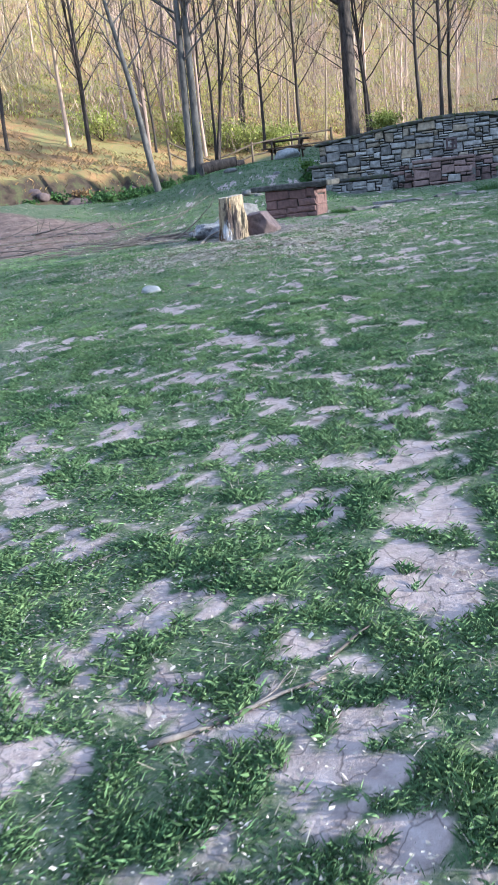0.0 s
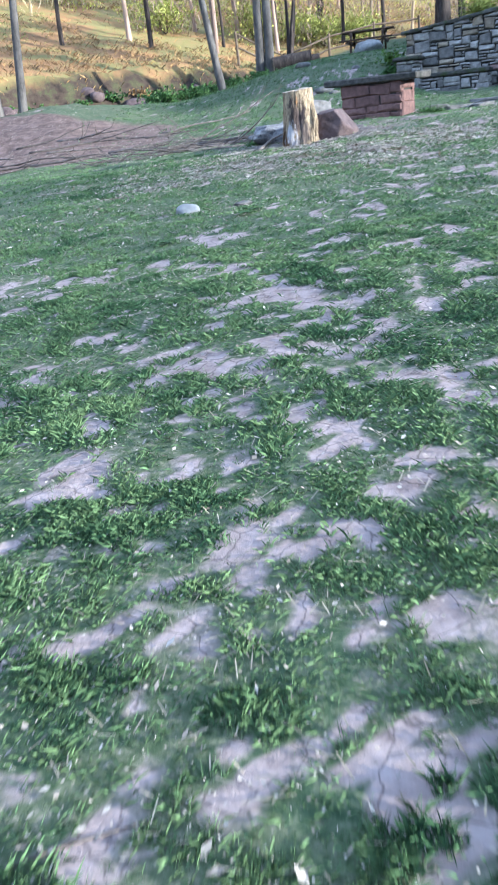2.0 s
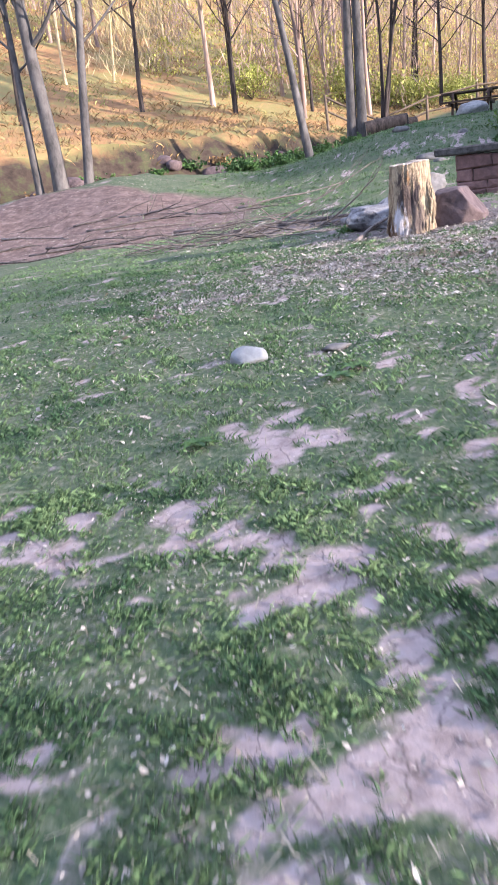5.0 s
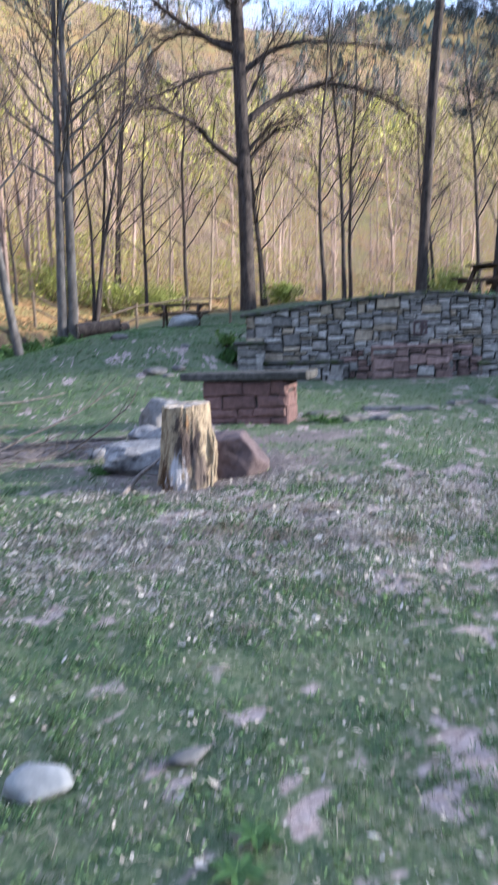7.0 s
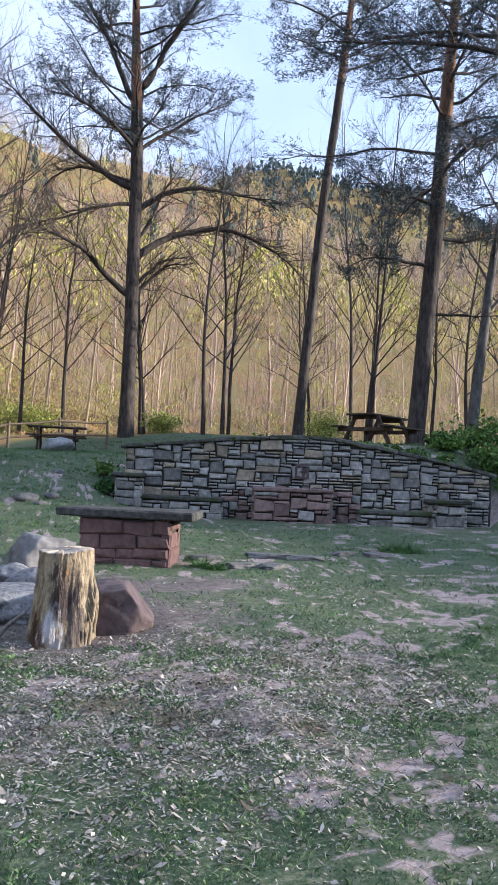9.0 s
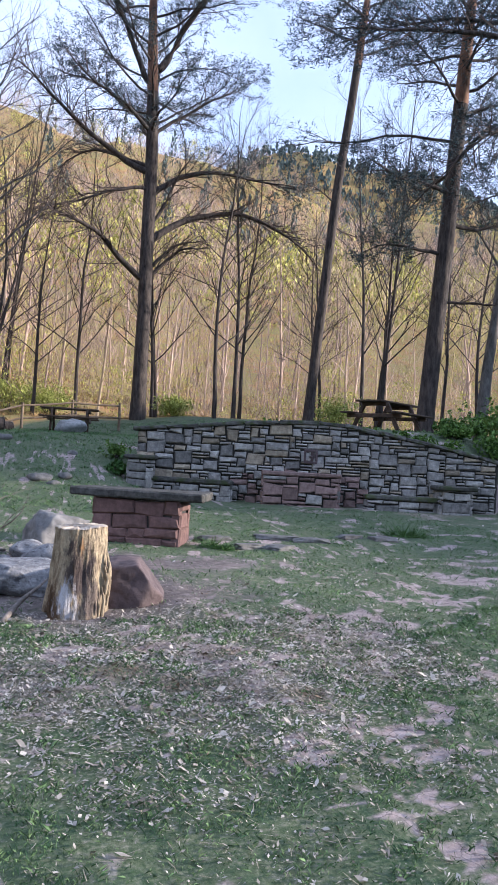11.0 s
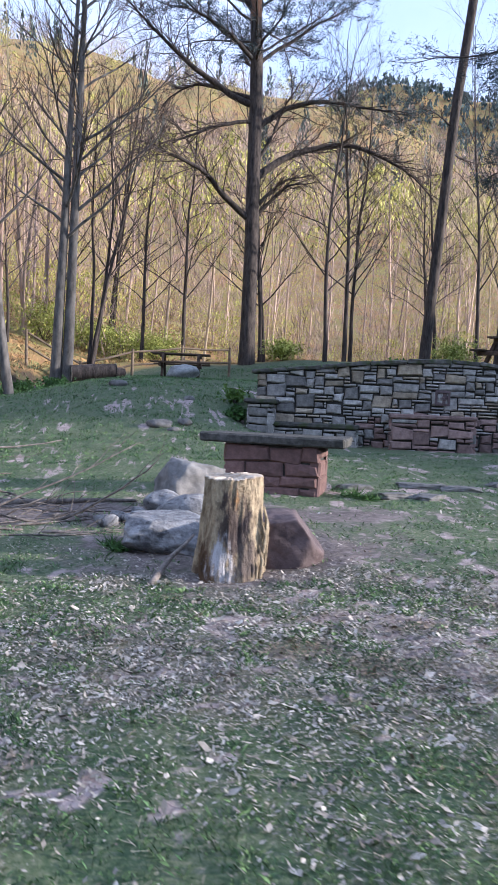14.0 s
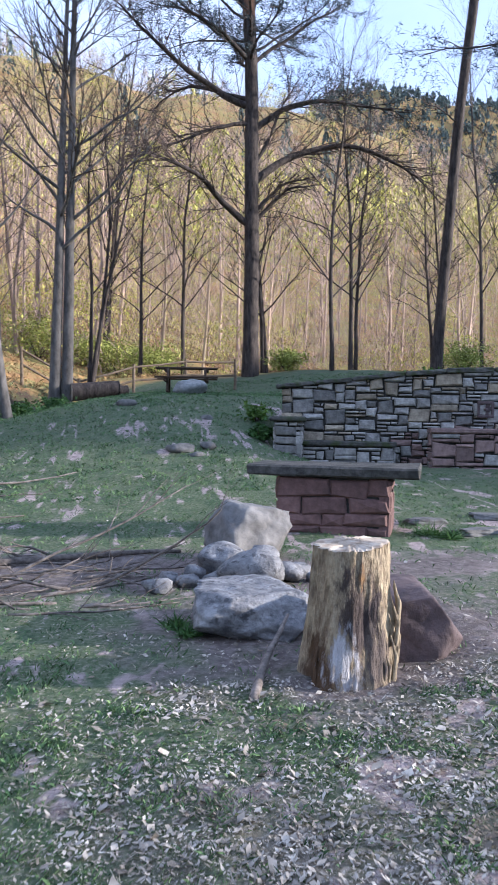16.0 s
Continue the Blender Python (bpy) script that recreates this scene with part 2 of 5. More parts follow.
    l.new(bp.outputs[0], b.inputs["Normal"])
    return m


# ---- shape helpers ----
def fast_mesh(name, verts, faces, material, smooth=False):
    me = bpy.data.meshes.new(name)
    v, f = np.asarray(verts, dtype=np.float32), np.asarray(faces, dtype=np.int32)
    k = f.shape[1]
    me.vertices.add(len(v))
    me.vertices.foreach_set("co", v.ravel())
    me.loops.add(f.size)
    me.loops.foreach_set("vertex_index", f.ravel())
    me.polygons.add(len(f))
    me.polygons.foreach_set("loop_start", np.arange(0, f.size, k, dtype=np.int32))
    me.update(calc_edges=True)
    me.validate()
    if smooth:
        me.polygons.foreach_set("use_smooth", np.ones(len(f), dtype=bool))
    me.materials.append(material)
    return me


def part(name, bm, material, parent, label=""):
    me = bpy.data.meshes.new(name)
    bm.to_mesh(me)
    bm.free()
    me.materials.append(material)
    ob = new(name, me)
    ob.parent = parent
    if label:
        ob["label"] = label
    return ob


def mesh_part(name, me, parent, label=""):
    ob = new(name, me)
    ob.parent = parent
    if label:
        ob["label"] = label
    return ob


def thing(name, m, label, category, group="", kind=""):
    ob = new(name)
    ob.matrix_world = m
    ob.empty_display_size = .2
    return tagged(ob, label, category, group, kind)


def rough_box(bm, size, at=(0, 0, 0), jitter=0.0, bevel=0.01, rng=random, turn=None):
    """A box with softened, slightly uneven corners."""
    made = bmesh.ops.create_cube(bm, size=1)["verts"]
    for v in made:
        v.co = Vector((v.co[i] * size[i] + rng.uniform(-jitter, jitter) for i in range(3)))
    edges = list({e for v in made for e in v.link_edges})
    if bevel:
        made = [v for v in bmesh.ops.bevel(bm, geom=edges, offset=bevel, segments=1, affect="EDGES", profile=.5)["verts"]]
        made = list({v for v in made})
    for v in made:
        if turn:
            v.co = turn @ v.co
        v.co += Vector(at)
    return made


def tubes(polys, sides=5):
    """Vertices and quads of tapered tubes along polylines [(points, radii)]."""
    vs, fs, o = [], [], 0
    ang = np.arange(sides) * 2 * np.pi / sides
    ca, sa = np.cos(ang), np.sin(ang)
    for p, r in polys:
        p, r = np.asarray(p, float), np.asarray(r, float)
        d = np.gradient(p, axis=0)
        d /= np.linalg.norm(d, axis=1, keepdims=True) + 1e-9
        ref = np.where(np.abs(d[:, 2:3]) > .9, [[1.0, 0, 0]], [[0, 0, 1.0]])
        a = np.cross(d, ref)
        a /= np.linalg.norm(a, axis=1, keepdims=True) + 1e-9
        b = np.cross(d, a)
        ring = p[:, None, :] + r[:, None, None] * (a[:, None, :] * ca[None, :, None] + b[:, None, :] * sa[None, :, None])
        vs.append(ring.reshape(-1, 3))
        m = len(p)
        i = np.arange(m - 1)[:, None] * sides
        j = np.arange(sides)[None, :]
        j2 = (j + 1) % sides
        fs.append((np.stack([i + j, i + j2, i + sides + j2, i + sides + j], -1).reshape(-1, 4)) + o)
        o += m * sides
    return np.concatenate(vs), np.concatenate(fs)


def limb(rng, start, way, length, r0, r1, n=6, wiggle=.08, lift=0.0):
    """A crooked limb: its points and radii."""
    p, d = np.array(start, float), np.array(way, float)
    d /= np.linalg.norm(d)
    pts = [p.copy()]
    for i in range(n - 1):
        d = d + rng.normal(0, wiggle, 3) + np.array([0, 0, lift / n])
        d /= np.linalg.norm(d)
        p = p + d * length / (n - 1)
        pts.append(p.copy())
    return np.array(pts), np.linspace(r0, r1, n)


def side_shoots(rng, poly, count, length, r, spread=.9, lift=.2, n=4, start=.25):
    out = []
    pts, rad = poly
    for k in range(count):
        f = start + (1 - start) * (k + rng.random()) / count
        x = f * (len(pts) - 1)
        i = min(int(x), len(pts) - 2)
        at = pts[i] + (pts[i + 1] - pts[i]) * (x - i)
        d = pts[i + 1] - pts[i]
        d = d / (np.linalg.norm(d) + 1e-9)
        way = d + rng.normal(0, spread, 3) * .7 + np.array([0, 0, lift])
        rr = min(r, rad[i] * .6)
        out.append(limb(rng, at, way, length * rng.uniform(.5, 1.1) * (1 - .4 * f), rr, rr * .3, n, .13, lift))
    return out


def bare_tree(rng, h, r0, branches=16, start=.3, reach=.3, up=.9, lean=(0, 0), twigs=6, fine=3, split=1, crook=.03):
    """Polylines of a leafless tree: stems, branches, twigs."""
    stems, br, tw = [], [], []
    for s in range(split):
        a = s * 2.9 + .15 if split == 2 else rng.uniform(0, 6.28)
        off = np.array([math.cos(a), math.sin(a), 0]) * (0 if split == 1 else r0 * .95)
        way = np.array([lean[0] + (rng.normal(0, .007 if split == 2 else .08) if split > 1 else 0), lean[1], 1])
        t = limb(rng, off + [0, 0, -.15], way, h * (1 if s == 0 else rng.uniform(.75, .95)), r0, r0 * .12, 12, crook, .15)
        t[1][0] *= 1.1
        stems.append(t)
        for k in range(branches):
            f = start + (1 - start) * (k + rng.random()) / branches
            x = f * 11
            i = min(int(x), 10)
            at = t[0][i] + (t[0][i + 1] - t[0][i]) * (x - i)
            az = k * 2.4 + rng.uniform(-.5, .5)
            b = limb(rng, at, (math.cos(az), math.sin(az), up), h * reach * (1.15 - .75 * f) * rng.uniform(.7, 1.2), t[1][i] * .42, .006, 7, .11, .4)
            br.append(b)
            for w in side_shoots(rng, b, twigs, h * reach * .45, .02, .8, .25):
                tw.append(w)
                tw += side_shoots(rng, w, fine, h * reach * .2, .008, .8, .2, 3)
    return stems, br, tw


def tufts(rng, centres, radius, blades, length, width):
    """Needle or leaf blades sprayed round centres: one thin triangle each."""
    c = np.repeat(np.asarray(centres), blades, axis=0)
    m = len(c)
    d = rng.normal(0, 1, (m, 3))
    d /= np.linalg.norm(d, axis=1, keepdims=True)
    d[:, 2] = d[:, 2] * .6 + .25
    base = c + rng.normal(0, radius, (m, 3))
    s = np.cross(d, rng.normal(0, 1, (m, 3)))
    s /= np.linalg.norm(s, axis=1, keepdims=True) + 1e-9
    ln = length * rng.uniform(.6, 1.3, (m, 1))
    v = np.stack([base - s * width / 2, base + s * width / 2, base + d * ln], 1).reshape(-1, 3)
    return v, np.arange(3 * m).reshape(-1, 3)


def leaves(rng, centres, radius, count, size):
    """Small folded leaf quads round centres."""
    c = np.repeat(np.asarray(centres), count, axis=0)
    m = len(c)
    base = c + rng.normal(0, 1, (m, 3)) * radius
    a = rng.normal(0, 1, (m, 3))
    a /= np.linalg.norm(a, axis=1, keepdims=True)
    b = np.cross(a, rng.normal(0, 1, (m, 3)))
    b /= np.linalg.norm(b, axis=1, keepdims=True) + 1e-9
    sz = size * rng.uniform(.6, 1.3, (m, 1))
    v = np.stack([base - a * sz, base + b * sz * .45, base + a * sz, base - b * sz * .45], 1).reshape(-1, 3)
    return v, np.arange(4 * m).reshape(-1, 4)


def lattice(x, y, seed):
    """Smooth value noise on the plane, 0 to 1."""
    xi, yi = np.floor(x).astype(np.int64), np.floor(y).astype(np.int64)
    fx, fy = x - xi, y - yi
    fx, fy = fx * fx * (3 - 2 * fx), fy * fy * (3 - 2 * fy)

    def h(a, b):
        k = (a * 374761393 + b * 668265263 + seed * 974711) & 0x7fffffff
        k = ((k ^ (k >> 13)) * 1274126177) & 0x7fffffff
        return ((k ^ (k >> 16)) & 0xffff) / 65535.0
    top = h(xi, yi) * (1 - fx) + h(xi + 1, yi) * fx
    bot = h(xi, yi + 1) * (1 - fx) + h(xi + 1, yi + 1) * fx
    return top * (1 - fy) + bot * fy


def fbm(x, y, seed, octaves=4):
    s, a, tot = 0, 1.0, 0
    for o in range(octaves):
        s = s + a * lattice(x * 2 ** o + 17.3 * o, y * 2 ** o - 9.1 * o, seed + o)
        tot += a
        a *= .55
    return s / tot


def ramp01(a, b, x):
    t = np.clip((x - a) / (b - a), 0, 1)
    return t * t * (3 - 2 * t)


# ---- the lie of the land ----
WALL_AT, WALL_U, WALL_N = np.array([1.1, 26.45]), np.array([.962, -.275]), np.array([-.275, -.962])
WALL_LEN = 7.9


def wall_top(u):
    return np.interp(u, [-1, 0, 1.5, 2.6, 3.7, 4.4, 5.05, 6.3, 7.9, 9], [2.7, 2.72, 2.9, 3.02, 3.08, 3.06, 2.97, 2.77, 2.44, 2.2])


def height(x, y):
    x, y = np.asarray(x, float), np.asarray(y, float)
    low = np.interp(y, [-60, -5, .5, 6, 11.3, 15.2, 19.6, 24, 32, 60], [-2, -.35, -.1, .2, .53, .82, .92, 1.13, 1.3, 1.6])
    low = low + np.where(x < 0, .045, .02) * np.clip(x + .5, -10, 6)
    low = low + 1.2 * ramp01(19.5, 26.5, y) * ramp01(-4, -9, x)
    u = (x - WALL_AT[0]) * WALL_U[0] + (y - WALL_AT[1]) * WALL_U[1]
    v = (x - WALL_AT[0]) * WALL_N[0] + (y - WALL_AT[1]) * WALL_N[1]      # metres in front of the wall
    terrace = np.interp(y, [20, 26, 33, 38, 44, 60], [2.6, 2.65, 2.65, 2.8, 3.6, 3.9]) + .45 * ramp01(2, 7, x)
    behind = wall_top(u) - .1
    terrace = np.where(u > -.2, behind + (terrace - behind) * ramp01(.3, 2.5, -v), terrace)
    bank = ramp01(20.5, 33, y) * (1 - ramp01(-.2, 2.2, x) * ramp01(-.6, -.3, v)) * ramp01(-9.5, -.3, x)
    held = ramp01(-.42, -.72, v) * ramp01(-.1, .35, u) * ramp01(8.6, 7.7, u)
    side = ramp01(.8, -1.6, v) * ramp01(7.6, 8.6, u)
    m = np.maximum(np.maximum(bank, held), side)
    z = low + (terrace - low) * m
    d = (x + 12) * -.78 + (y - 28) * .62
    gully = np.exp(-((d + 1.2) / 1.3) ** 2) * ramp01(2, -5, x)
    z = z - .55 * gully
    hill = 2.3 + .45 * ramp01(-.3, .5, d) + .27 * np.clip(d, 0, 60) + .004 * np.clip(d, 0, 60) ** 2
    z = np.where(d > -.4, z + (np.maximum(hill, z) - z) * ramp01(-.4, .3, d), z)
    far = 150 * np.clip((y - 62) / 330, 0, 1.0) ** 1.12 * (1 + .001 * np.clip(-x, -150, 150))
    far = far + (fbm(x / 70, y / 70, 5) - .5) * 34 * ramp01(80, 260, y)
    far = np.where(y > 392, far - .25 * (y - 392), far)
    far = np.maximum(far, 262 * ramp01(430, 690, y) * ramp01(-120, 240, x) * (1 - .25 * ramp01(300, 620, x)) * ramp01(1250, 700, y) + (fbm(x / 90, y / 90, 15) - .5) * 40 * ramp01(430, 560, y))
    z = np.maximum(z, z * .0 + 3 + far) * ramp01(62, 72, y) + z * (1 - ramp01(62, 72, y))
    # unseen ridge to the right, added to keep low sun off the lawn
    shade_ridge = 20.9 * np.exp(-((x - 82) / 22) ** 2) * ramp01(50, 34, y)
    z = z + shade_ridge + 22 * ramp01(-30, -140, y)
    near = ramp01(120, 40, np.hypot(x, y - 20))
    return z + (fbm(x * .9, y * .9, 31, 3) - .5) * .09 * near + (fbm(x * 1.3, y * 1.3, 37, 3) - .5) * .35 * near * ramp01(-4.5, -7, x) * ramp01(20.5, 22.5, y) + (fbm(x * 2.1, y * 2.1, 39, 3) - .5) * 1.1 * np.exp(-((d - .1) / 1.0) ** 2) * ramp01(-3, -5, x) + (fbm(x * 5, y * 5, 77, 2) - .5) * .02 * near


def hz(x, y):
    return float(height(np.array([x]), np.array([y]))[0])


SPOTS = ((.35, 4.35, .5), (.15, 3.75, .3), (.6, 5.0, .35), (.75, 3.5, .55), (.4, 2.45, .5), (.95, 4.6, .4), (-.25, 2.25, .3), (-.85, 7.4, .3), (.25, 5.3, .3), (-1.45, 9.45, .5), (-.45, 10.6, .4), (.3, 11.3, .35), (-.35, 8.9, .35), (.75, 3.1, .8), (1.4, 4.4, .7), (.4, 2.0, .7), (-.4, 6.3, .4), (1.3, 14.6, .7), (2.3, 15.4, .7), (3.3, 16.4, .9), (4.2, 17.6, 1.0))


def soil_mask(x, y):
    n = fbm(x * 4.6, y * 4.6, 3, 4)
    f = fbm(x * 15, y * 15, 8, 3) - .5
    broad = fbm(x * .7, y * .7, 41, 3) - .5
    region = .3 * np.exp(-((x - .5) / 1.3) ** 2 - ((y - 2.6) / 1.9) ** 2) + .16 * np.exp(-((x + .2) / 1.6) ** 2 - ((y - 5.6) / 1.5) ** 2) + .12 * np.exp(-((x + .9) / 1.6) ** 2 - ((y - 8.3) / .9) ** 2) - .1 * ramp01(-1.2, -2.6, x) - .4 * np.exp(-((x + 1.15) / .75) ** 2 - ((y - 11.6) / .8) ** 2)
    m = .21 + (n - .5) * 1.7 + f * 1.5 + broad * .4 + region
    for a, b, r in SPOTS:
        m = np.maximum(m, .7 - .5 * np.hypot(x - a, (y - b)) / (r * (.8 if b < 5.1 else 1)) + (n - .5) * 1.1 + f * 1.3)
    ash = np.exp(-(((x - .3) / 1.2) ** 2 + ((y - 17.6) / .5) ** 2))
    return np.maximum(m, ash * .8) * ramp01(36, 28, y)


def bare_mask(x, y):
    n = fbm(x * 3, y * 3, 14, 4)
    b = np.exp(-(((x + .9) / 1.5) ** 2 + ((y - 16.0) / 1.5) ** 2)) + .95 * np.exp(-(((x + 2.7) / 1.9) ** 2 + ((y - 18.3) / 1.0) ** 2)) + .6 * np.exp(-(((x - .6) / 1.4) ** 2 + ((y - 17.7) / .8) ** 2))
    return b * .95 + (n - .5) * .7


def litter_mask(x, y):
    n = fbm(x * 1.1 + 40, y * 1.1, 9, 4)
    m = .42 * np.exp(-((x + 1.0) / 2.0) ** 2 - ((y - 13.9) / 1.3) ** 2) + .1 * np.exp(-((x - 1.5) / 3) ** 2 - ((y - 14) / 3) ** 2)
    m = m + .4 * np.exp(-((x - 5.5) / 2.5) ** 2 - ((y - 23.4) / .8) ** 2)
    return m + (n - .5) * 1.0 + .04


def band_mask(x, y):
    edge = 19.9 + .1 * (x + 4) + (fbm(x * .6, y * .6, 12) - .5) * 1.2
    m = ramp01(-.3, .4, y - edge) * ramp01(-3.2, -5.2, x) * ramp01(25.2, 23.6, y + .12 * (x + 6))
    return m * .95


def ground_sheet():
    def spread(lo, hi, step, a, b, grow=1.16):
        mid = list(np.arange(lo, hi + 1e-6, step))
        s, p, left = step, lo, []
        while p > a:
            s *= grow
            p -= s
            left.append(p)
        s, p, right = step, hi, []
        while p < b:
            s *= grow
            p += s
            right.append(p)
        return np.array(left[::-1] + mid + right)
    xs, ys = spread(-3.4, 3.0, .06, -900, 900, 1.08), spread(1.0, 14, .06, -700, 1500, 1.034)
    gx, gy = np.meshgrid(xs, ys)
    gz = height(gx, gy)
    nx, ny = len(xs), len(ys)
    i = (np.arange(ny - 1)[:, None] * nx + np.arange(nx - 1)[None, :]).ravel()
    me = fast_mesh("ground", np.stack([gx.ravel(), gy.ravel(), gz.ravel()], 1), np.stack([i, i + 1, i + nx + 1, i + nx], 1), ground_material(), True)
    fx, fy = gx.ravel(), gy.ravel()
    d = (fx + 12) * -.78 + (fy - 28) * .62
    for name, val in (("soil", soil_mask(fx, fy)), ("bare", bare_mask(fx, fy)), ("litter", litter_mask(fx, fy)), ("band", band_mask(fx, fy)), ("raw", .9 * np.exp(-((d + .1) / .75) ** 2) * ramp01(-1, -5, fx) * ramp01(46, 38, fy)), ("far", np.maximum(ramp01(-1.2, .6, d), ramp01(41, 47, fy) * ramp01(440, 410, fy)))):
        at = me.attributes.new(name, "FLOAT", "POINT")
        at.data.foreach_set("value", np.clip(val, -1, 2).astype(np.float32))
    return tagged(new("ground", me), "uneven lawn with bare soil patches below a wooded hillside", "ground", kind="structure")


ground_sheet()


def at_wall(u, v, z=0.0):
    """The place u metres along the wall and v metres in front of its face."""
    p = WALL_AT + WALL_U * u + WALL_N * v
    return Vector((p[0], p[1], z))


# ---- the stone wall with its wings, benches and basin ----
WALL_TURN = math.degrees(math.atan2(WALL_U[1], WALL_U[0]))


def wall_base(u):
    return float(np.interp(u, [-.5, .4, 2, 2.8, 6.5, 8], [1.5, 1.42, 1.25, 1.1, 1.02, 1.0]))


def stone_mesh(w, h, proud, rng, cut=None):
    """A rough-faced block in the x-z plane, its face towards -y; cut gives the top's heights at its ends."""
    tl, tr = cut if cut else (h, h)
    j = min(w, h) * .14
    out = [(0, 0), (w, 0), (w, tr), (0, tl)]
    out = [(x + rng.uniform(-j, j), z + rng.uniform(-j, j)) for x, z in out]
    e = min(.022, min(w, min(tl, tr)) * .22)
    cx, cz = w / 2, (tl + tr) / 4
    inn = [(x + (e if x < cx else -e), z + (e if z < cz else -e)) for x, z in out]
    bm = bmesh.new()
    back = [bm.verts.new((x, .1, z)) for x, z in out]
    mid = [bm.verts.new((x, 0, z)) for x, z in out]
    top = [bm.verts.new((x, -proud * rng.uniform(.6, 1.3), z)) for x, z in inn]
    c = bm.verts.new((w * rng.uniform(.35, .65), -proud * rng.uniform(1.0, 1.7), (tl + tr) / 2 * rng.uniform(.35, .65)))
    for i in range(4):
        k = (i + 1) % 4
        bm.faces.new((back[i], back[k], mid[k], mid[i]))
        bm.faces.new((mid[i], mid[k], top[k], top[i]))
        bm.faces.new((top[i], top[k], c))
    bm.normal_update()
    return bm


def pack_stones(width, height_at, rng, cell=.075, wmax=7, hmax=4):
    """Irregular blocks filling a panel: (x, z, w, h)."""
    cols, rows = int(width / cell), int(max(height_at(width * k / 40) for k in range(41)) / cell) + 1
    full = np.zeros((rows, cols), bool)
    out = []
    for r in range(rows):
        for c in range(cols):
            if full[r, c]:
                continue
            w, h = rng.choice((2, 3, 4, 4, 5, 6, 6, wmax)), rng.choice((1, 1, 1, 2, 2, 2, 3, 3, hmax))
            k = 0
            while k < w and c + k < cols and not full[r, c + k]:
                k += 1
            w = k
            h = min(h, w, 1 if w < 3 and rng.random() < .7 else hmax)
            if c + w < cols and c + w + 1 >= cols:
                w = cols - c if not full[r, c:cols].any() else w
            h = min(h, rows - r)
            full[r:r + h, c:c + w] = True
            out.append((c * cell, r * cell, w * cell, h * cell))
    return out


def stone_panel(parent, m, width, height_at, rng, material, proud=.022, cell=.075, wmax=7, hmax=4, name="stone"):
    for x, z, w, h in pack_stones(width, height_at, rng, cell, wmax, hmax):
        la, lb = height_at(x) - z, height_at(x + w) - z
        if min(la, lb) < .035:
            continue
        g = .011
        bm = stone_mesh(w - 2 * g, h - 2 * g, proud, rng, (min(h, la) - 2 * g, min(h, lb) - 2 * g))
        ob = part(name, bm, material(x + w / 2, z + h / 2, rng), parent)
        ob.matrix_local = m @ pose(x + g, 0, z + g)


